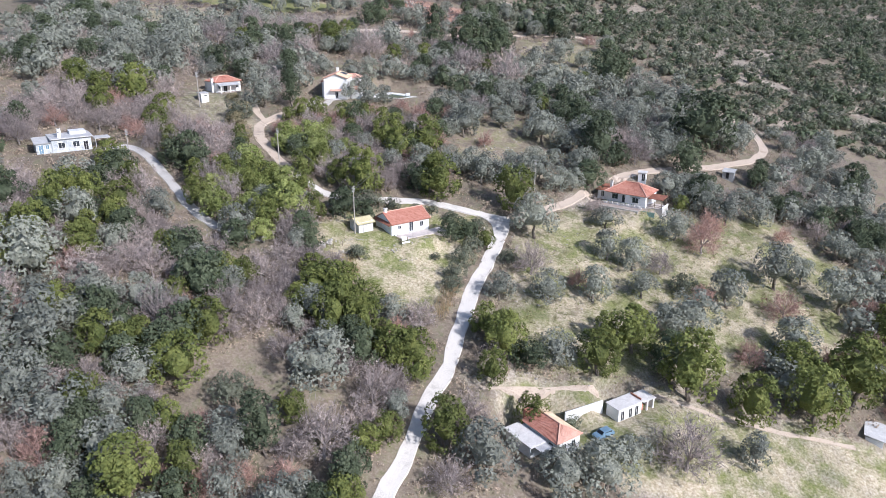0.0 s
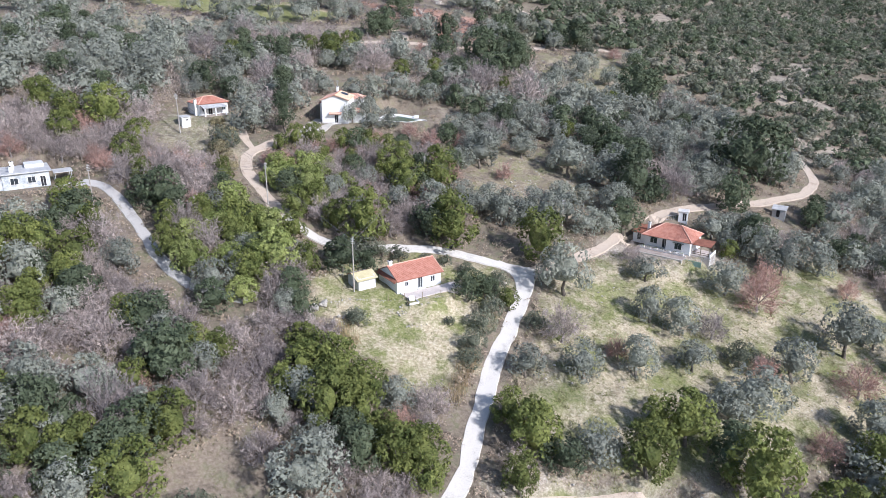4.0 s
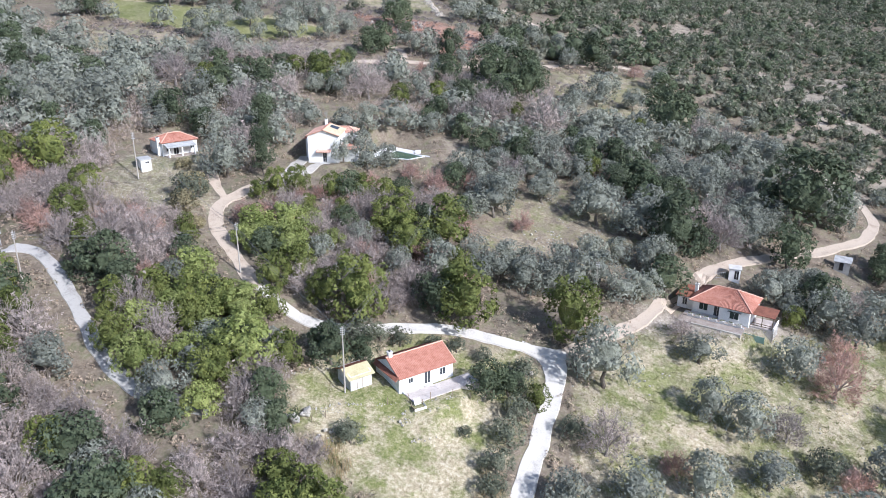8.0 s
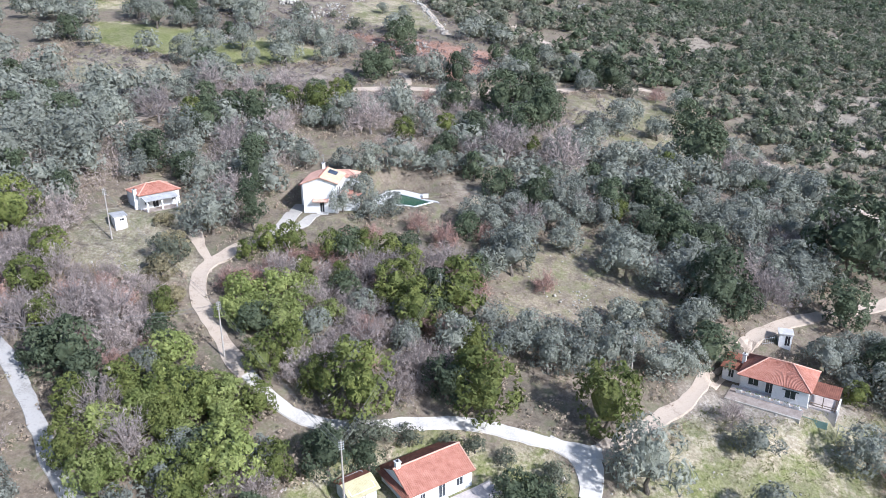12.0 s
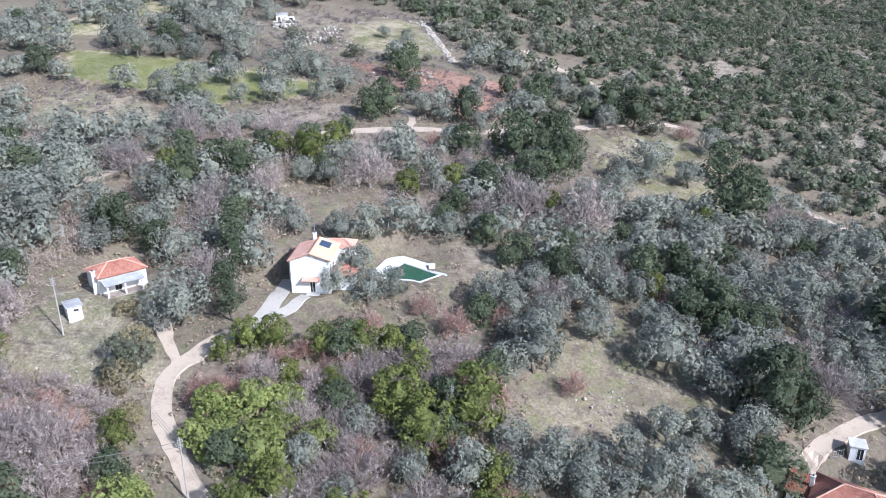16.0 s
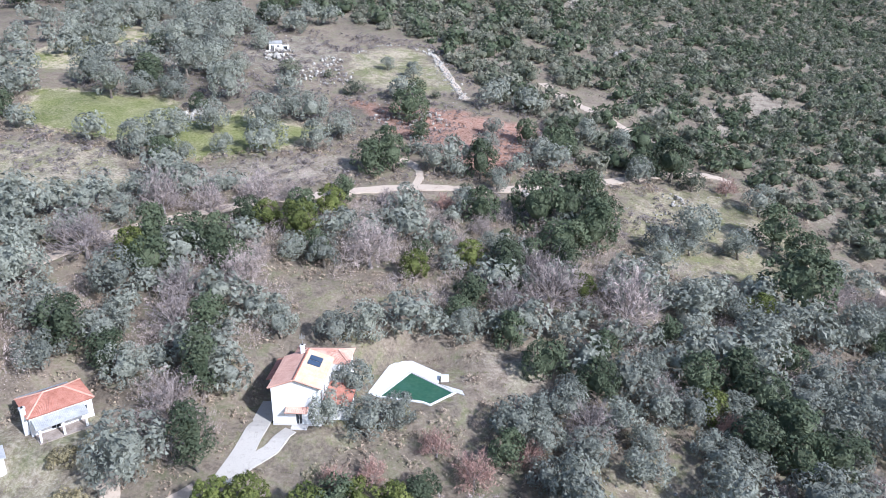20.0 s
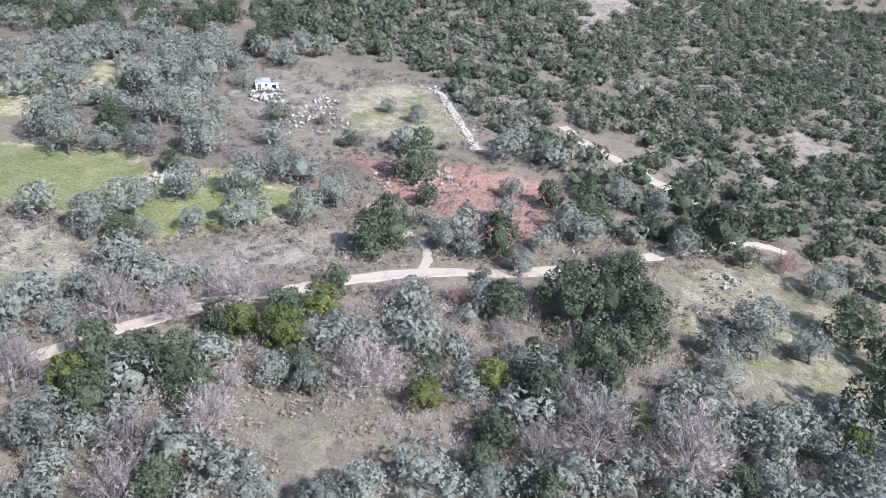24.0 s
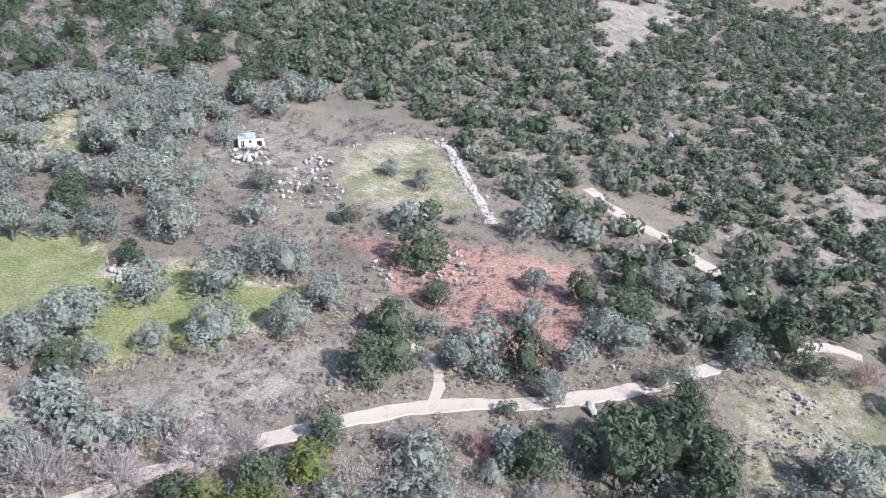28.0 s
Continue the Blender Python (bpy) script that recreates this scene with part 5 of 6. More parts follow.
            rows.append([bm.verts.new((q.x, q.y, land(q.x, q.y) + zz)) for q, zz in ((p + side * (w / 2 + 0.1), -0.4), (p + side * w / 2, 0.15), (p - side * w / 2, 0.15), (p - side * (w / 2 + 0.1), -0.4))])
        for a, b in zip(rows, rows[1:]):
            for k in range(3):
                bm.faces.new((a[k], a[k + 1], b[k + 1], b[k]))
        part("paving", bm, M_DRIVE, d)
        ROAD_LINES.append((line, w))
    # pool
    pz = land(-14, 218.6) + 0.15
    p = thing("swimming_pool", 0, 0, pz, 0, "unused swimming pool with murky green water and white deck", "pool")
    FOOTPRINTS.extend([(-15, 220.5, 6.5)])
    water = [(-20.0, 217.4), (-15.9, 224.2), (-9.4, 218.3), (-12.7, 215.2), (-13.8, 216.0)]
    part("water", wall_prism(water, -0.5, -0.12), M_WATER, p, "murky green water")
    rim = [(-20.6, 217.2), (-16.0, 224.8), (-8.8, 218.4), (-12.6, 214.8), (-13.9, 215.6)]
    for i in range(5):
        j = (i + 1) % 5
        part("rim", wall_prism([water[i], water[j], rim[j], rim[i]], -2.6, 0.0), M_PALE if i < 2 else M_WHITE, p)
    part("deck", wall_prism([(-20.65, 217.25), (-22.0, 218.2), (-18.4, 230.2), (-11.2, 224.0), (-11.6, 220.9), (-16.0, 224.85)], -2.6, -0.03), M_WHITE, p, "white concrete deck")
    part("deck", wall_prism([(-11.2, 220.8), (-8.0, 219.0), (-7.6, 217.6), (-8.7, 218.35)], -2.6, -0.04), M_PALE, p)
    part("step_block", box(-11.2, -10.0, 221.6, 222.8, -2.4, 0.5), M_WHITE, p)


def flat_house():
    """The flat-roofed house at the end of the driveway."""
    z = land(-84, 162.6) + 0.1
    h = thing("farmhouse", -90.6, 159.2, z, 34, "grey-white flat-roofed farmhouse with two chimneys", "house")
    FOOTPRINTS.extend([(-88, 163.5, 6.0), (-82, 167.1, 6.0)])
    part("wall", box(3.2, 11.4, 0, 6.5, -2.5, 2.9), M_SHABBY, h)
    part("roof", box(2.9, 11.9, -0.5, 7.0, 2.902, 3.12, bevel=0.04), M_SHEET, h)
    part("parapet", box(7.6, 11.0, 3.6, 6.6, 3.121, 3.8), M_GREYWALL, h)
    part("annex", box(0, 3.198, 0.3, 5.5, -2.5, 2.3), M_SHABBY, h)
    part("annex_roof", ribbed((-0.3, -0.1, 2.3), (3.19, -0.1, 2.3), (3.19, 5.8, 2.86), (-0.3, 5.8, 2.86), proud=0.03, thick=0.06), M_SHEET, h)
    chimney(h, 5.0, 1.2, 3.1, 4.1, 0.3)
    chimney(h, 5.4, 3.4, 3.1, 4.6, 0.35)
    part("carport", box(12.3, 15.8, 1.0, 4.6, 2.0, 2.12), M_SHEET, h)
    for px in (12.5, 15.5):
        for py in (1.2, 4.4):
            part("post", box(px - 0.06, px + 0.06, py - 0.06, py + 0.06, -1.6, 2.0), M_METAL, h)
    opening(h, "door", "front", (1.0, 0.3, -1), 0.0, 0.9, 1.9, M_BLUE)
    opening(h, "window", "front", (2.3, 0.3, -1), 0.9, 0.7, 0.9, M_BLUE)
    opening(h, "window", "front", (5.2, 0, -1), 0.9, 1.3, 1.2)
    opening(h, "window", "front", (8.2, 0, -1), 0.9, 1.3, 1.2)
    opening(h, "door", "front", (10.2, 0, -1), 0.0, 0.9, 2.0, M_DARK)


def homestead():
    """The old house by the lane, its outbuilding and yard wall."""
    z = land(18, 100.5) + 0.3
    h = thing("farmhouse", 18.3, 98.1, z, 35, "old white farmhouse with an orange hipped tile roof", "house")
    FOOTPRINTS.extend([(17, 101.8, 5.5), (13, 102.7, 4.5)])
    W, L, H = 5.0, 8.0, 2.7
    part("wall", box(0, W, 0, L, -2.5, H), M_WHITE, h)
    o, r0, r1 = 0.35, (W / 2, 2.2, H + 1.5), (W / 2, L + 0.35, H + 1.5)
    a, b, c, d = (-o, -o, H), (W + o, -o, H), (W + o, L + o, H), (-o, L + o, H)
    part("roof", ribbed(a, b, r0, r0), M_TILE_PALE, h)
    part("roof", ribbed(b, c, r1, r0), M_BUFF, h, "pale yellow tiled slope")
    part("roof", ribbed(d, a, r0, r1), M_TILE, h, "deep orange tiled slope")
    for p, q in ((r0, r1), (a, r0), (b, r0)):
        part("ridge_tiles", ridge_cap(Vector(p) + Vector((0, 0, 0.06)), Vector(q) + Vector((0, 0, 0.06))), M_TILE_PALE, h)
    bm = bmesh.new()
    tri = [(0, H + 0.002), (W, H + 0.002), (W / 2, H + 1.4)]
    f0, f1 = [bm.verts.new((x, L - 0.25, zz)) for x, zz in tri], [bm.verts.new((x, L, zz)) for x, zz in tri]
    bm.faces.new(f0), bm.faces.new(f1[::-1])
    for i in range(3):
        bm.faces.new((f0[i], f1[i], f1[(i + 1) % 3], f0[(i + 1) % 3]))
    part("gable", bm, M_WHITE, h)
    part("chimney", box(0.4, 2.2, L + 0.003, L + 0.8, -2, H + 1.7), M_BRICK, h, "broad brick chimney stack")
    part("annex", box(-3.4, -0.003, 2.6, 8.6, -2.5, 2.0), M_GREYWALL, h)
    part("annex_roof", box(-3.8, -0.36, 2.0, 9.0, 2.002, 2.16, bevel=0.03), M_PALE, h, "white flat concrete roof")
    part("porch_roof", box(-3.0, -0.36, 0.2, 1.99, 1.9, 2.0), M_SHEET, h)
    for px in (-2.9, -0.7):
        part("post", box(px - 0.06, px + 0.06, 0.3, 0.42, -1.5, 1.9), M_WOOD, h)
    opening(h, "window", "front", (1.5, 0, -1), 0.9, 0.8, 1.1)
    opening(h, "window", "front", (3.6, 0, -1), 0.9, 0.8, 1.1)
    opening(h, "door", "side", (0, 1.4, -1), 0.0, 0.9, 2.0, M_DARK)
    # outbuilding
    z = land(33, 110) + 0.15
    s = thing("outbuilding", 30.3, 107.7, z, 32, "low white flat-roofed outbuilding with dark doorways", "outbuilding")
    FOOTPRINTS.extend([(31.5, 110, 3.2), (36, 112.5, 3.5)])
    part("wall", box(0, 5.6, 0, 2.9, -1.8, 2.2), M_WHITE, s)
    part("roof", box(-0.2, 5.8, -0.2, 3.1, 2.202, 2.36, bevel=0.03), M_PALE, s)
    part("back_wall", box(5.602, 8.8, 2.6, 2.9, -1.8, 1.9), M_WHITE, s)
    part("end_wall", box(8.5, 8.8, 0, 2.598, -1.8, 1.9), M_WHITE, s)
    part("open_roof", box(5.81, 9.0, -0.2, 3.1, 1.902, 2.04, bevel=0.03), M_PALE, s)
    part("pier", box(7.0, 7.3, 0, 0.3, -1.8, 1.9), M_WHITE, s)
    part("parapet", box(5.5, 5.62, 0.2, 2.7, 2.361, 2.7), M_BRICK, s)
    part("store_heap", box(5.9, 6.8, 0.6, 1.8, -1.2, 0.9, bevel=0.1), M_BRICK, s, "heap of red bricks")
    for dx in (1.0, 2.9, 4.4):
        opening(s, "door", "front", (dx, 0, -1), -0.1, 0.75, 1.8, M_DARK, sill=False)
    w = thing("yard_wall", 20.9, 106.4, land(24.5, 108.3), 28, "long low white yard wall", "wall")
    part("wall", box(0, 8.2, 0, 0.3, -1.5, 1.15, bevel=0.03), M_WHITE, w)
    FOOTPRINTS.extend([(22.5, 107.3, 1.8), (25, 108.8, 1.8), (27.5, 109.8, 1.8)])


def blue_car():
    x, y = 27, 104
    FOOTPRINTS.append((x, y, 2.6))
    c = thing("car", x, y, land(x, y) + 0.02, 32, "old blue hatchback parked on the grass", "car")
    bm = bmesh.new()
    prof = [(-1.85, 0.35), (-1.9, 0.8), (-1.55, 0.98), (-0.9, 1.0), (-0.45, 1.42), (1.25, 1.46), (1.8, 0.95), (1.85, 0.4)]
    rows = []
    for yy, k in ((-0.8, 0.96), (-0.72, 1.0), (0.72, 1.0), (0.8, 0.96)):
        rows.append([bm.verts.new((px, yy * (1.0 if pz < 1.1 else 0.86), 0.35 + (pz - 0.35) * k)) for px, pz in prof])
    for a, b in zip(rows, rows[1:]):
        for i in range(len(prof)):
            j = (i + 1) % len(prof)
            bm.faces.new((a[i], a[j], b[j], b[i]))
    bm.faces.new(rows[0]), bm.faces.new(rows[-1][::-1])
    part("body", bm, M_BLUE, c)
    for yy in (-0.79, 0.755):
        for x0, x1 in ((-0.3, 0.4), (0.48, 1.2)):
            part("window", box(x0, x1, yy * 0.93, yy * 0.93 + 0.03, 1.02, 1.34), M_GLASS, c)
    bm = bmesh.new()
    ws = [bm.verts.new(p) for p in ((-0.93, -0.62, 1.03), (-0.93, 0.62, 1.03), (-0.47, 0.56, 1.43), (-0.47, -0.56, 1.43))]
    bm.faces.new(ws)
    bmesh.ops.solidify(bm, geom=bm.faces[:], thickness=0.03)
    part("windscreen", bm, M_GLASS, c)
    for wx in (-1.2, 1.15):
        for wy in (-0.78, 0.78):
            bm = bmesh.new()
            bmesh.ops.create_cone(bm, cap_ends=True, segments=14, radius1=0.31, radius2=0.31, depth=0.18, matrix=pose(wx, wy, 0.31, 90, 0, 0))
            tyre = part("wheel", bm, M_RUBBER, c)
            bm = bmesh.new()
            bmesh.ops.create_cone(bm, cap_ends=True, segments=10, radius1=0.18, radius2=0.18, depth=0.2, matrix=pose(wx, wy, 0.31, 90, 0, 0))
            part("rim", bm, M_METAL, tyre)
    for wy in (-0.55, 0.55):
        part("headlight", box(-1.93, -1.86, wy - 0.16, wy + 0.16, 0.66, 0.8), M_WHITE, c)


def small_huts():
    z = land(-63.5, 360.2) + 0.1
    h = thing("hut", -66.4, 358.2, z, 17, "white block hut on the upper slope", "hut")
    FOOTPRINTS.append((-63.5, 360.2, 4.5))
    part("wall", box(0, 3.9, 0, 3.4, -1.5, 2.3), M_WHITE, h)
    part("roof", ribbed((-0.3, -0.3, 2.32), (4.2, -0.3, 2.32), (4.2, 3.7, 2.9), (-0.3, 3.7, 2.9), proud=0.03, thick=0.06), M_SHEET, h)
    opening(h, "door", "front", (1.0, 0, -1), 0.0, 0.8, 1.7, M_DARK)
    opening(h, "window", "front", (2.8, 0, -1), 1.0, 0.7, 0.7, M_DARK)
    part("annex", box(3.902, 6.2, 0.5, 2.6, -1.5, 1.6), M_WHITE, h)
    # near-black sheet on the solid wall, standing for shade inside an opening
    part("annex_shade_panel", box(4.4, 5.6, 0.48, 0.499, 0.0, 1.3), M_DARK, h)
    h = thing("hut", 52.2, 188.8, land(53, 189.9) + 0.1, -20, "little white hut with a dark doorway by the lane", "hut")
    FOOTPRINTS.append((53.2, 189.6, 2.2))
    part("wall", box(0, 2.1, 0, 2.2, -1, 2.1), M_WHITE, h)
    part("roof", box(-0.2, 2.3, -0.2, 2.4, 2.102, 2.22), M_PALE, h)
    opening(h, "door", "front", (1.4, 0, -1), 0.0, 0.8, 1.8, M_DARK)
    g = thing("gate", 50.6, 189, land(50.6, 189), 15, "white metal yard gate beside the lane", "gate")
    for k in range(6):
        part("bar", box(-1.2 + k * 0.45, -1.16 + k * 0.45, 0, 0.04, -0.2, 1.3), M_METAL, g)
    for zz in (0.15, 1.1):
        part("rail", box(-1.25, 1.15, -0.045, -0.003, zz, zz + 0.05), M_METAL, g)
    h = thing("hut", 79, 199.7, land(80.5, 200.4) + 0.1, -32, "grey corrugated metal hut with a bright sheet roof", "hut")
    FOOTPRINTS.append((80.5, 199.9, 2.8))
    part("wall", box(0, 3.0, 0, 2.4, -1, 1.9), M_METAL, h)
    part("roof", ribbed((-0.25, -0.25, 1.9), (3.25, -0.25, 1.9), (3.25, 2.65, 2.4), (-0.25, 2.65, 2.4), rib=0.2, proud=0.03, thick=0.05), M_SHEET, h)
    part("door", box(1.0, 1.8, -0.03, -0.002, 0.0, 1.7), M_DARK, h)
    h = thing("greenhouse", 80.5, 112.2, land(82, 112.7) + 0.05, 60, "grey low shed at the edge of the field", "shed")
    FOOTPRINTS.append((80, 113.6, 4.0))
    part("wall", box(0, 6.0, 0, 3.0, -1, 1.7), M_GREYWALL, h)
    part("roof", ribbed((-0.3, -0.3, 1.7), (6.3, -0.3, 1.7), (6.3, 3.3, 2.3), (-0.3, 3.3, 2.3), rib=0.2, proud=0.03, thick=0.05), M_SHEET, h)


def pole(x, y, height, turn, label):
    p = thing("utility_pole", x, y, land(x, y), turn, label, "utility pole", "utility poles")
    bm = bmesh.new()
    limb(bm, Vector((0, 0, -0.6)), Vector((0, 0, height)), 0.14, 0.09, 8)
    part("shaft", bm, M_POLE, p)
    for k in range(4):
        zz = height - 0.3 - 0.32 * k
        arm = part("crossarm", box(-0.32, 0.32, -0.12, -0.06, zz, zz + 0.06), M_METAL, p)
        for sx in (-0.28, 0.24):
            part("insulator", box(sx, sx + 0.06, -0.12, -0.06, zz + 0.061, zz + 0.15), M_GREYWALL, arm)
    return Vector((x, y, land(x, y) + height - 0.4))


def wire(a, b, sag, offset):
    side = (b - a).cross(Vector((0, 0, 1))).normalized() * 0.22
    bm = bmesh.new()
    pts = [a.lerp(b, i / 14) - Vector((0, 0, sag * 4 * (i / 14) * (1 - i / 14) + 0.32 * offset)) + side * (1 if offset % 2 else -1) for i in range(15)]
    rows = [[bm.verts.new(p + side.normalized() * (0.018 * c) + Vector((0, 0, 0.018 * s))) for c, s in ((1, 0), (0, 1), (-1, 0), (0, -1))] for p in pts]
    for ra, rb in zip(rows, rows[1:]):
        for k in range(4):
            bm.faces.new((ra[k], ra[(k + 1) % 4], rb[(k + 1) % 4], rb[k]))
    w = thing("overhead_wire", 0, 0, 0, 0, "thin dark overhead wire between poles", "wire", "overhead wires")
    part("cable", bm, M_WIRE, w)


white_cottage()
tin_shed()
bungalow()
porch_cottage()
meter_hut()
villa()
flat_house()
homestead()
blue_car()
small_huts()
P1 = pole(-18.7, 146, 10.6, 20, "tall pale utility pole beside the shed")
P2 = pole(-38.7, 168.1, 9.0, 40, "pale utility pole beside the lane")
P3 = pole(-64.2, 192.7, 9.2, 30, "pale utility pole beside the hut")
P4 = pole(-7.2, 182.4, 8.5, -20, "utility pole among the olive trees")
P6 = pole(-70, 159.1, 8.5, 60, "utility pole beside the driveway")
P7 = pole(22.8, 175, 8.0, 10, "utility pole beside the dirt lane")
for a, b in ((P1, P2), (P2, P3), (P1, P4), (P2, P6), (P4, P7)):
    for k in range(3):
        wire(a, b, 0.9, k)


# ---- woods between the picked trees, scrub, grass and stones ----
fill_rng = np.random.default_rng(11)


def free(x, y, own, gap=0.36):
    if cleared(x, y):
        return False
    if any(near_road(x, y + k * own, own * 0.4) for k in (0, 0.4, 0.8, 1.1)):
        return False
    if any((x - a) ** 2 + (y - b) ** 2 < (r + own * 0.4) ** 2 for a, b, r in FOOTPRINTS):
        return False
    return all((x - a) ** 2 + (y - b) ** 2 > (gap * (own + d)) ** 2 for a, b, d in TREES if abs(x - a) < 14 and abs(y - b) < 14)


def in_open(x, y, margin=0.0):
    return any(inside(p, x, y) > -margin for p in OPEN)


def maquis_side(x, y):
    """East and north of the upper track the slope is scrub."""
    return y > 225 and inside(MAQUIS, x, y) > 0


WOODS = (  # corners of a stretch of woodland, how many trees are tried, and their kinds by weight
    ((-80, -4, 71.2, 123), 700, (("bare", 5), ("olive", 3), ("green", 2), ("oak", 2), ("russet", 1))),
    ((-105, -20, 122.5, 159.2), 600, (("bare", 7), ("oak", 2), ("olive", 2), ("green", 3))),
    ((-105, 0, 159.5, 196.3), 700, (("bare", 7), ("green", 2), ("oak", 1.5), ("russet", 1.5), ("olive", 1))),
    ((0, 70, 176.4, 224.8), 300, (("olive", 8), ("oak", 1), ("bare", 1))),
    ((60, 125, 163.7, 270.1), 420, (("olive", 8), ("oak", 1.5), ("bare", 2))),
    ((-135, -30, 197.7, 268), 800, (("olive", 6), ("bare", 4), ("oak", 2))),
    ((-42, 62, 221.2, 275.7), 500, (("bare", 6), ("olive", 5), ("oak", 1), ("green", 1))),
    ((-150, -48, 267.8, 397.9), 90, (("olive", 8), ("oak", 1))),
    ((64, 115, 115.8, 173.2), 160, (("olive", 4), ("russet", 3), ("green", 2))),
    ((-230, -62, 398, 540), 620, (("oak", 5), ("bare", 4), ("olive", 1))),
    ((8, 84, 85.7, 118.1), 60, (("olive", 3), ("bare", 2))),
    ((-25, 30, 281.4, 345.8), 40, (("olive", 3), ("oak", 1))),
)
LIMIT = {"olive": 290, "bare": 270, "oak": 250, "green": 220, "russet": 120}
COUNT = {"olive": len(OLIVES), "bare": len(BARES), "oak": len(OAKS), "green": len(GREENS), "russet": len(RUSSETS)}
REST = {k: [] for k in LIMIT}
for (x0, x1, y0, y1), tries, mix in WOODS:
    kinds, weights = [k for k, _ in mix], np.array([w for _, w in mix], float)
    for _ in range(int(tries * 2.4)):
        x, y = fill_rng.uniform(x0, x1), fill_rng.uniform(y0, y1)
        d = fill_rng.uniform(4.6, 8.0)
        kind = kinds[fill_rng.choice(len(kinds), p=weights / weights.sum())]
        if not in_open(x, y, 1.0) and not maquis_side(x, y) and free(x, y, d, 0.235 if y0 < 160 else 0.285):
            if COUNT[kind] < LIMIT[kind]:
                plant(kind, x, y, d, fill_rng)
                COUNT[kind] += 1
            else:
                REST[kind].append((x, y, d * 1.15))
                TREES.append((x, y, d))


def crowd(name, protos, places, material, label, category):
    """One joined object of many small growths: (verts, faces) shapes, set at (x, y, size)."""
    vs, fs, base = [], [], 0
    for k, (x, y, s) in enumerate(places):
        v, f = protos[k % len(protos)]
        a = 2.4 * k
        c, n = math.cos(a), math.sin(a)
        r = np.array(((c, -n, 0), (n, c, 0), (0, 0, 1.0)))
        vs.append(v @ r.T * s + np.array((x, y, land(x, y) - 0.05 * s)))
        fs.append(f + base)
        base += len(v)
    me = bpy.data.meshes.new(name)
    allv, allf = np.concatenate(vs).astype(np.float32), np.concatenate(fs).astype(np.int32)
    k = allf.shape[1]
    me.vertices.add(len(allv))
    me.vertices.foreach_set("co", allv.ravel())
    me.loops.add(allf.size)
    me.loops.foreach_set("vertex_index", allf.ravel())
    me.polygons.add(len(allf))
    me.polygons.foreach_set("loop_start", np.arange(0, allf.size, k, dtype=np.int32))
    me.update(calc_edges=True)
    me.materials.append(material)
    return tagged(new(name, me), label, category, kind="stuff")


def bush_shape(seed, count, size, high=0.6, lumps=9, core=0.72):
    return dome_foliage(np.random.default_rng(seed), -0.05, high, 0.46, lumps, count, size, 0.8, 1 if core else 0, 0.14, 0.26, core, 0.0)


def tuft_shape(seed, blades, high, wide):
    rng = np.random.default_rng(seed)
    s = np.column_stack([rng.uniform(-0.5, 0.5, (blades, 2)), np.zeros(blades)])
    e = s + np.column_stack([rng.uniform(-0.3, 0.3, (blades, 2)), rng.uniform(0.5, 1.0, blades) * high])
    return hairs(s, e, np.full(blades, wide), rng)


def far_crown(seed, height, low):
    return dome_foliage(np.random.default_rng(seed), low * height, height, 0.46, 20, 300, 0.06, level=1, core=0.5)


def far_twigs(seed):
    rng = np.random.default_rng(seed)
    d = unit_rows(640, rng)
    d[:, 2] = abs(d[:, 2])
    s = d * np.array((0.46, 0.46, 0.62)) * rng.uniform(0.45, 0.95, (640, 1)) + np.array((0, 0, 0.15))
    e = s + (d * 0.4 + unit_rows(640, rng) * 0.8 + np.array((0, 0, 0.35))) * rng.uniform(0.04, 0.09, (640, 1))
    return hairs(s, e, rng.uniform(0.008, 0.014, 640), rng)


for kind, name, label, shapes in (("olive", "olive_grove", "dense grove of silvery olive trees", [far_crown(600 + i, 0.85, 0.2) for i in range(4)]),
                                  ("bare", "bare_wood", "thick leafless wood with pinkish grey twigs", [far_twigs(620 + i) for i in range(4)]),
                                  ("oak", "oak_wood", "dark evergreen oak wood", [far_crown(640 + i, 0.95, 0.12) for i in range(4)])):
    if REST[kind]:
        crowd(name, shapes, REST[kind], M_HAZE if kind == "bare" else KINDS[kind][4][0][1].materials[0], label, "woodland")


def scatter(tries, x0, x1, y0, y1, lo, hi, keep, rng, clear=True):
    out = []
    for _ in range(tries):
        x, y, s = rng.uniform(x0, x1), rng.uniform(y0, y1), rng.uniform(lo, hi)
        if keep(x, y) and not (clear and (near_road(x, y, 0.25 * s) or any((x - a) ** 2 + (y - b) ** 2 < (r * 0.85) ** 2 for a, b, r in FOOTPRINTS))):
            out.append((x, y, s))
    return out


scrub_rng = np.random.default_rng(21)
BUSHES = [bush_shape(200 + i, 42, 0.104, 0.5 + 0.06 * i, 13, 0.6) for i in range(6)]
LOW = [bush_shape(220 + i, 24, 0.08, 0.26, 8, 0) for i in range(6)]
BARE_ROCK = (CLIFF, SCREE)


def gappy(x, y, least=-0.5):
    """Whether scrub closes over the ground here."""
    return noise.noise((x / 24, y / 17, 4.0)) + 0.6 * noise.noise((x / 7, y / 7, 2.0)) > least


def ridge_side(x, y):
    """The near flank of the gully, where the scrub grows tall and close."""
    return x < 42 + max(0.0, 376 - y) * 0.42 + 5 * noise.noise((x / 20, y / 20, 3.0))


def stripped(x, y):
    return any(inside(p, x, y) > 4 + 16 * noise.noise((x / 9, y / 9, 6.0)) for p in BARE_ROCK)


steep = scatter(8200, -190, 110, 228, 590, 3.0, 7.0, lambda x, y: maquis_side(x, y) and ridge_side(x, y) and gappy(x, y) and not in_open(x, y) and not stripped(x, y), scrub_rng)
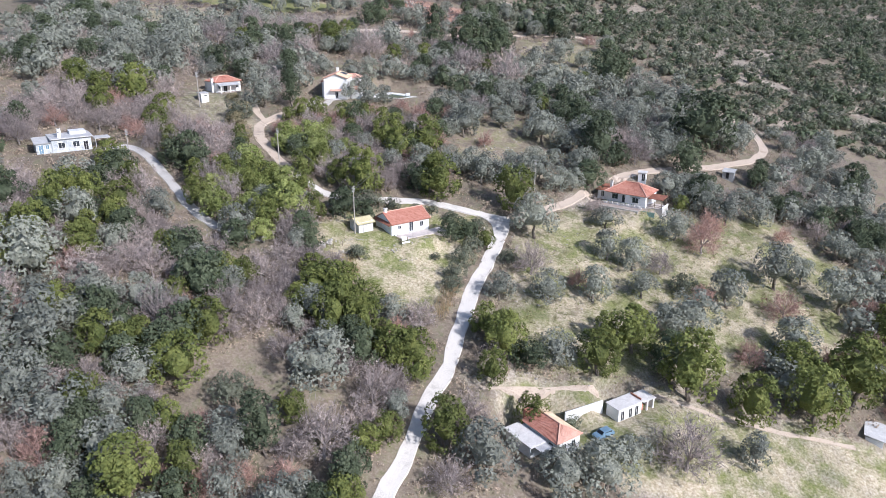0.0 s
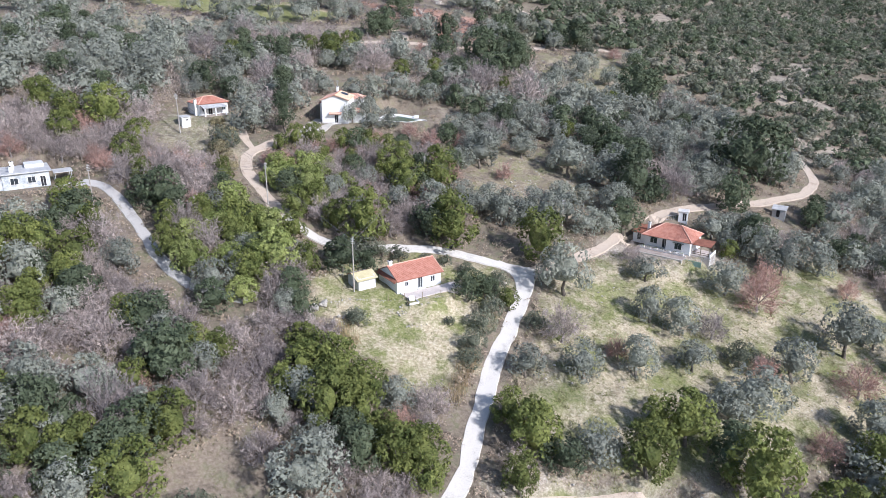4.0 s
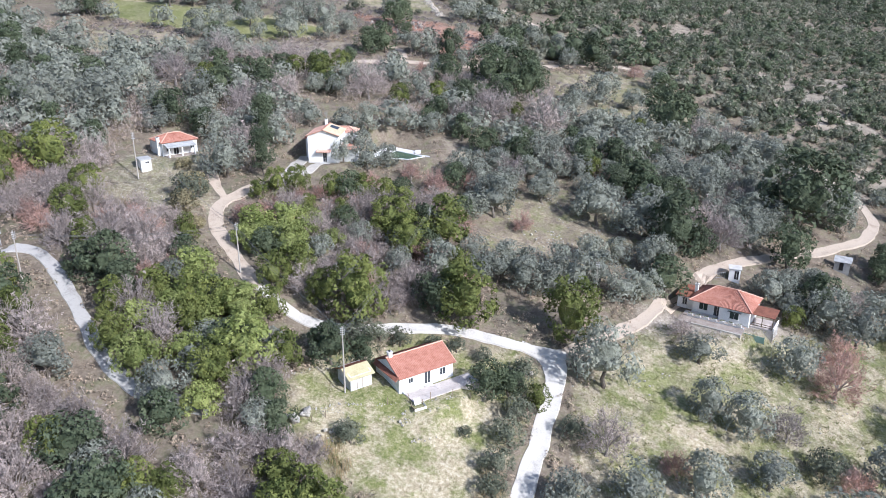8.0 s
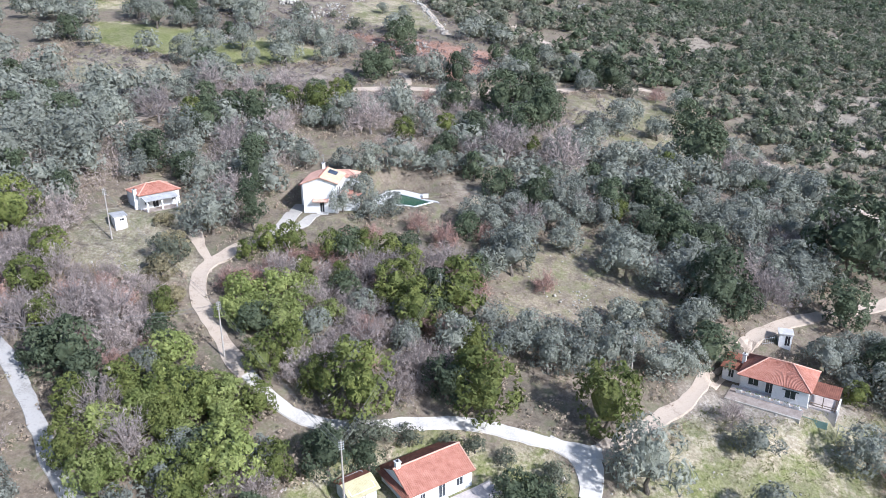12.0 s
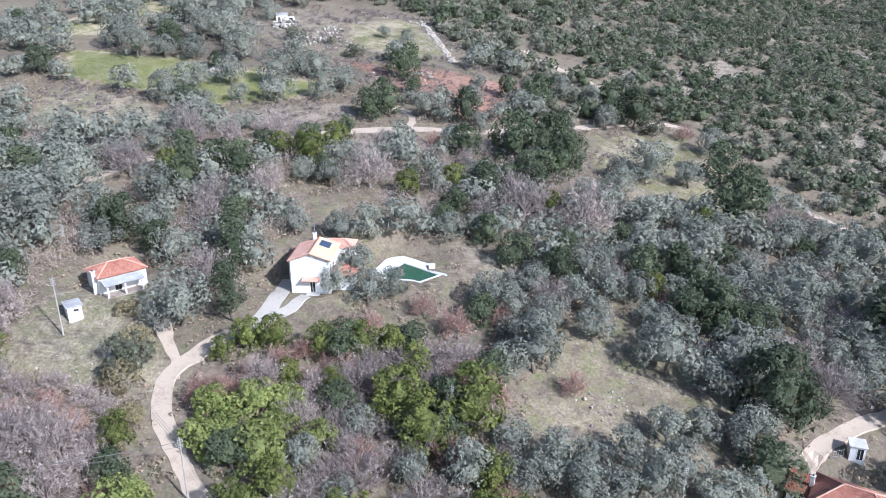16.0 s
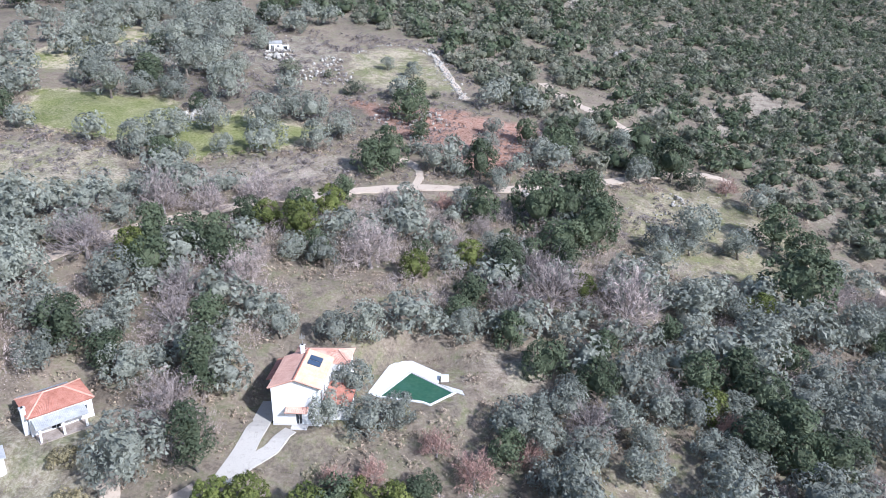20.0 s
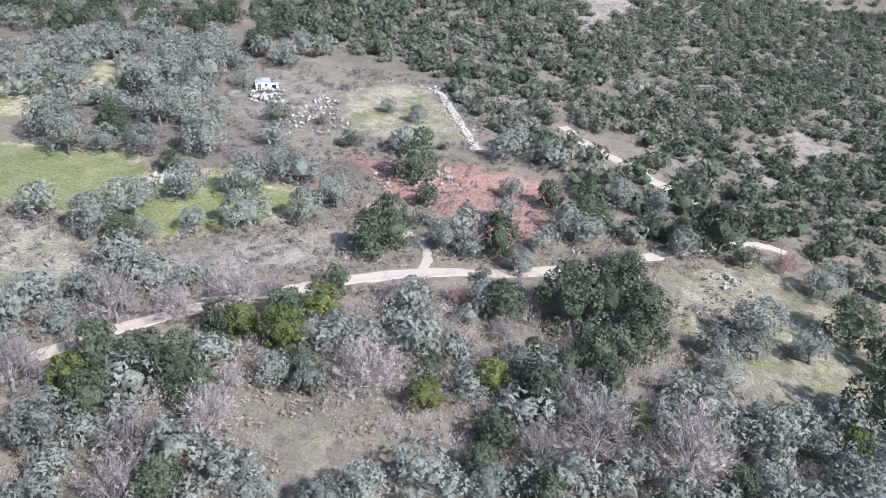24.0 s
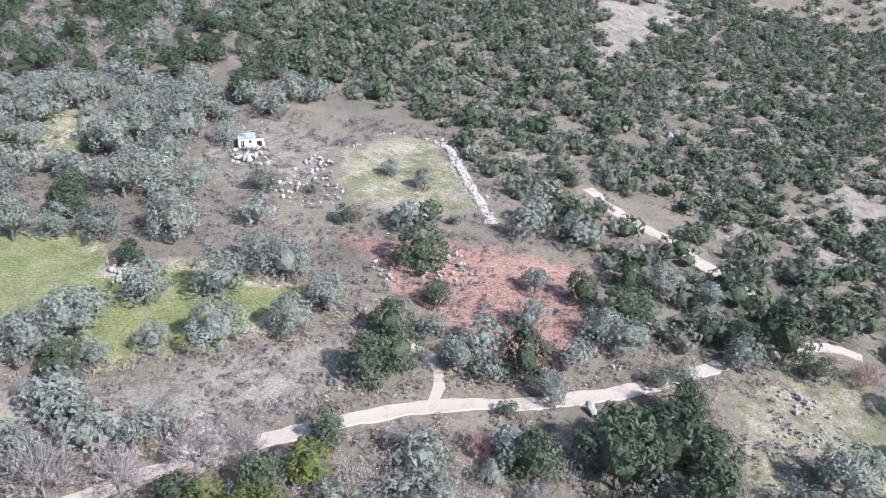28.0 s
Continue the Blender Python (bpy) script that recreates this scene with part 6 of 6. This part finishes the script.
far_slope = scatter(16500, 40, 330, 228, 600, 0.0, 1.0, lambda x, y: maquis_side(x, y) and not ridge_side(x, y) and gappy(x + 50, y, -0.4) and not stripped(x, y), scrub_rng)
far_slope = [(x, y, 1.7 + 3.4 * s ** 2 + 2.2 * max(0.0, noise.noise((x / 30, y / 30, 9.0)))) for x, y, s in far_slope]
pick = scrub_rng.random(len(steep) + len(far_slope))
growth = [(p, k) for p, k in zip(steep + far_slope, pick)]
crowd("maquis_scrub", BUSHES, [p for p, k in growth if k < 0.55], M_MAQUIS, "dense grey-green maquis scrub on the mountainside", "scrub")
crowd("pale_scrub", BUSHES, [p for p, k in growth if 0.55 <= k < 0.8], M_PALE_MAQUIS, "pale grey-green bushes among the maquis", "scrub")
crowd("kermes_oak_scrub", BUSHES, [(x, y, s * 1.3) for (x, y, s), k in growth if k >= 0.8], M_OAK, "dark kermes oak bushes among the maquis", "scrub")
heath = scatter(5200, -120, 225, 228, 560, 0.9, 2.4, lambda x, y: maquis_side(x, y) and not in_open(x, y), scrub_rng)
crowd("heath_scrub", LOW, heath, M_HEATH, "low brownish heath between the maquis bushes", "scrub")
beyond = scatter(2600, -260, 560, 400, 860, 4.0, 9.0, lambda x, y: y > 585 or x > 300, scrub_rng)
crowd("distant_scrub", BUSHES, beyond, M_MAQUIS, "distant scrub high on the mountain", "scrub")
floor_growth = scatter(16500, -125, 115, 72, 308, 1.2, 3.2, lambda x, y: not in_open(x, y, -1.5) and not maquis_side(x, y), scrub_rng)
crowd("undergrowth", LOW, floor_growth, M_UNDER, "tangled brown and green undergrowth", "undergrowth")
brambles = scatter(7500, -110, 40, 268, 382, 0.7, 2.0, lambda x, y: not maquis_side(x, y) and inside(PASTURE, x, y) < -1 and inside(GREEN_FIELD, x, y) < 0 and noise.noise((x / 9, y / 9, 8.0)) > -0.2, scrub_rng)
crowd("bramble_thicket", [bush_shape(340 + i, 26, 0.095, 0.5, 8, 0) for i in range(4)], brambles, M_TWIG, "greyish dry bramble thicket on the open slope", "thicket")
ferns = scatter(3000, -45, 18, 284, 330, 0.4, 0.9, lambda x, y: inside(BRACKEN, x, y) > 0.5 + 3 * noise.noise((x / 5, y / 5, 1.0)), scrub_rng)
crowd("dead_bracken", LOW, ferns, M_BRACKEN, "rust-coloured dead bracken", "bracken")
TUFTS = [tuft_shape(240 + i, 14, 0.8, 0.035) for i in range(4)]
tufts = scatter(9000, -110, 108, 82, 325, 0.35, 0.85, lambda x, y: in_open(x, y) and inside(GREEN_FIELD, x, y) < 0 and inside(PASTURE, x, y) < 0 and inside(BRACKEN, x, y) < 0, scrub_rng)
crowd("grass_tufts", TUFTS, tufts, M_GRASS, "scattered green and straw-coloured grass tufts", "grass")
meadow = scatter(5200, 8, 104, 100, 186, 0.7, 1.5, lambda x, y: inside(HILLSIDE, x, y) > -3 and noise.noise((x / 8, y / 8, 6.0)) > -0.25, scrub_rng)
crowd("meadow_grass", [tuft_shape(280 + i, 13, 0.34, 0.05) for i in range(4)], meadow, M_GRASS, "tussocks of pale and green meadow grass", "grass")
REEDS = [tuft_shape(260 + i, 30, 1.5, 0.022) for i in range(3)]
reeds = [(x + dx, y + dy, 1.6) for x, y in ((0.2, 128.1), (0.8, 131), (-0.8, 125.7), (1.8, 133.9), (-18, 133.3), (-19.5, 135.7)) for dx, dy in ((0, 0), (1.1, 0.6), (-0.6, 1.0), (0.4, -0.9))]
reeds += [(x, y, 2.0) for x, y in ((-66, 181.5), (-64.5, 182.5), (-68, 180.5), (-63, 183.5), (-67, 183.4))]
crowd("dry_reeds", REEDS, reeds, M_REED, "clumps of tall dry cane", "reeds")


def stone_shape(seed):
    rng = np.random.default_rng(seed)
    bm = bmesh.new()
    bmesh.ops.create_icosphere(bm, subdivisions=1, radius=0.5)
    k = rng.uniform(0.6, 1.15, 3)
    for v in bm.verts:
        v.co = Vector((v.co.x * k[0], v.co.y * k[1], v.co.z * k[2] * 0.75)) * rng.uniform(0.75, 1.15)
    v = np.array([tuple(p.co) for p in bm.verts])
    f = np.array([[p.index for p in q.verts] for q in bm.faces])
    bm.free()
    return v, f


STONES = [stone_shape(300 + i) for i in range(7)]
pebbles = scatter(9500, -110, 112, 82, 376, 0.18, 0.7, lambda x, y: (inside(HILLSIDE, x, y) > -4 or inside(STONY_OPEN, x, y) > -2 or inside(GROVE_FLOOR, x, y) > 0 or inside(HUT_GROUND, x, y) > -8
                  or inside(BRACKEN, x, y) > -8) and noise.noise((x / 7, y / 7, 5.0)) > -0.15, scrub_rng)
crowd("field_stones", STONES, pebbles, M_ROCK, "scattered pale limestone stones", "stones")


def rock_heap(x, y, spread, count, lo, hi, label, category="rock pile"):
    """A heap whose stones are parts of it."""
    root = tagged(new("rock_pile"), label, category, "stone heaps on the slope")
    root.location = (x, y, land(x, y))
    for i in range(count):
        a, r = scrub_rng.uniform(0, 6.28), spread * math.sqrt(scrub_rng.random())
        px, py, s = x + r * math.cos(a), y + r * math.sin(a), scrub_rng.uniform(lo, hi)
        ob = new("stone", STONE_MESHES[i % len(STONE_MESHES)])
        ob.parent = root
        ob.location = (px - x, py - y, land(px, py) - land(x, y) + s * 0.22 + max(0, 0.5 * (1 - r / spread)) * s)
        ob.rotation_euler = tuple(scrub_rng.uniform(0, 6.28, 3))
        ob.scale = (s, s, s)


STONE_MESHES = [mesh_of("stone", v.tolist(), f.tolist(), M_ROCK) for v, f in STONES]


def stone_wall(points, wide, count, lo, hi, label):
    root = tagged(new("stone_wall"), label, "stone wall", "dry-stone walls")
    line = bent(points, 0.5)
    root.location = (line[0].x, line[0].y, land(line[0].x, line[0].y))
    for i in range(count):
        p = line[int(scrub_rng.random() * (len(line) - 1))]
        px, py, s = p.x + scrub_rng.normal() * wide, p.y + scrub_rng.normal() * wide, scrub_rng.uniform(lo, hi)
        ob = new("stone", STONE_MESHES[i % len(STONE_MESHES)])
        ob.parent = root
        ob.location = Vector((px, py, land(px, py) + s * 0.2)) - root.location
        ob.rotation_euler = tuple(scrub_rng.uniform(0, 6.28, 3))
        ob.scale = (s, s, s)


rock_heap(-73, 302.9, 3.6, 46, 0.5, 1.3, "heap of pale limestone boulders in the green field")
rock_heap(-62, 353.4, 5.5, 50, 0.6, 1.9, "heap of pale boulders below the hut")
rock_heap(-46, 353.7, 3.4, 22, 0.6, 1.7, "grey boulders at the corner of the pasture")
rock_heap(-86, 336.5, 5.0, 36, 0.5, 1.3, "scattered terrace stones among the olives")
rock_heap(-74, 395.2, 2.5, 8, 1.2, 2.6, "large grey boulder on the upper slope")
rock_heap(6.8, 281, 1.2, 5, 0.7, 1.9, "grey boulder beside the dirt track")
rock_heap(8.5, 154.8, 1.0, 4, 0.6, 1.4, "grey rock beside the lane")
rock_heap(-26.5, 139.8, 0.9, 3, 0.8, 1.6, "grey boulder in the garden")
rock_heap(-15.5, 314.2, 6.0, 46, 0.5, 1.4, "pale boulders in the rough ground")
rock_heap(-46, 341, 9.0, 70, 0.4, 1.4, "scattered boulders on the brambly slope")
rock_heap(40, 276.5, 7.0, 90, 0.3, 0.75, "spread of pale field stones")
rock_heap(42.5, 289.5, 3.0, 16, 0.5, 1.4, "pale boulders below the track bend")
rock_heap(13, 292, 1.0, 4, 0.8, 1.6, "pale rock slab above the track")
rock_heap(-26.5, 313, 5.0, 34, 0.4, 1.2, "grey boulders among the brambles")
rock_heap(46, 286.4, 4.0, 24, 0.3, 0.8, "pale stones below the track")
rock_heap(52, 397.8, 1.5, 3, 2.0, 3.4, "pale outcrop on the mountainside")
stone_wall([(-17.5, 375), (-14.6, 366), (-11.8, 354), (-9, 343), (-5.6, 333)], 0.9, 210, 0.45, 1.2, "collapsed wall of pale stones along the pasture")
stone_wall([(-41, 361.6), (-30, 374.5), (-18, 372.7)], 0.6, 40, 0.4, 1.0, "low stone row above the pasture")
stone_wall([(-30, 142.6), (-27, 148), (-20, 150.6)], 0.3, 40, 0.2, 0.42, "low dry-stone wall by the garden")
stone_wall([(-110, 348), (-96, 344.2), (-88, 338.4)], 0.7, 46, 0.4, 1.0, "terrace wall of pale stones between olives")
stone_wall([(-22, 142.4), (-16, 142.1), (-8, 142.8), (-2, 144.4)], 0.25, 40, 0.14, 0.32, "low crooked stone edging in the garden")
stone_wall([(-23.3, 141.6), (-19.3, 143.6), (-15, 144.0)], 0.2, 34, 0.18, 0.42, "broken garden wall of pale stones")
stone_wall([(-8.8, 139.1), (-6.5, 139.9), (-4.9, 141.2)], 0.2, 18, 0.16, 0.36, "short row of stones in the garden")
stone_wall([(-15, 144.6), (-8.6, 145.2), (-2, 146.8), (1.8, 149.2)], 0.2, 46, 0.15, 0.32, "stone edging below the cottage terrace")
rock_heap(-24.2, 140.7, 1.2, 5, 0.9, 1.9, "big grey boulders at the garden edge")
rock_heap(-20.3, 138.2, 1.4, 14, 0.3, 0.8, "rubble with reddish brown earth in the garden")
rock_heap(-10.6, 142.6, 1.6, 12, 0.25, 0.6, "loose stones beside the cold frame")
rock_heap(-61, 186, 4.0, 30, 0.2, 0.6, "loose pale stones in the cottage yard")
rock_heap(18, 190, 6.0, 40, 0.25, 0.8, "pale stones scattered below the olives")
plant("shrub", -17.7, 138.7, 3.0, scrub_rng)
plant("shrub", -1.5, 141.5, 2.2, scrub_rng)


def cold_frame():
    """Whitened boards round a seed bed, with a tilted lid and two stakes."""
    f = thing("cold_frame", -8, 143.8, land(-8, 143.8), 28, "whitewashed board cold frame with its lid propped up", "cold frame")
    part("board", box(-1.3, 1.3, -0.8, -0.74, -0.3, 0.35), M_WHITE, f)
    part("board", box(-1.3, -1.24, -0.738, 0.8, -0.3, 0.4), M_WOOD, f)
    part("board", box(1.24, 1.3, -0.738, 0.8, -0.3, 0.4), M_WHITE, f)
    lid = part("lid", box(-0.5, 0.9, 0.0, 0.05, 0.0, 1.5), M_WHITE, f)
    lid.matrix_basis = pose(0, 0.75, 0.1, -28, 0, 0)
    f.scale = (0.72, 0.72, 0.6)
    for sx in (-1.2, 1.2):
        part("stake", box(sx - 0.05, sx + 0.05, 0.86, 0.96, -0.3, 1.2), M_WOOD, f)


cold_frame()
STAKE = box(-0.05, 0.05, -0.05, 0.05, -0.4, 1.15, bevel=0.01)
STAKE_MESH = bpy.data.meshes.new("stake")
STAKE.to_mesh(STAKE_MESH)
STAKE.free()
STAKE_MESH.materials.append(M_WOOD)
for sx, sy in ((-12.5, 144.9), (-9.6, 145.5), (-6.4, 146.0), (-3.2, 146.9), (-0.6, 147.9), (1.6, 149.4), (-22.5, 140), (-20.8, 141.2)):
    stake = tagged(new("fence_post", STAKE_MESH), "weathered wooden fence post below the terrace", "fence post", "fence posts of the garden")
    stake.location = (sx, sy, land(sx, sy))
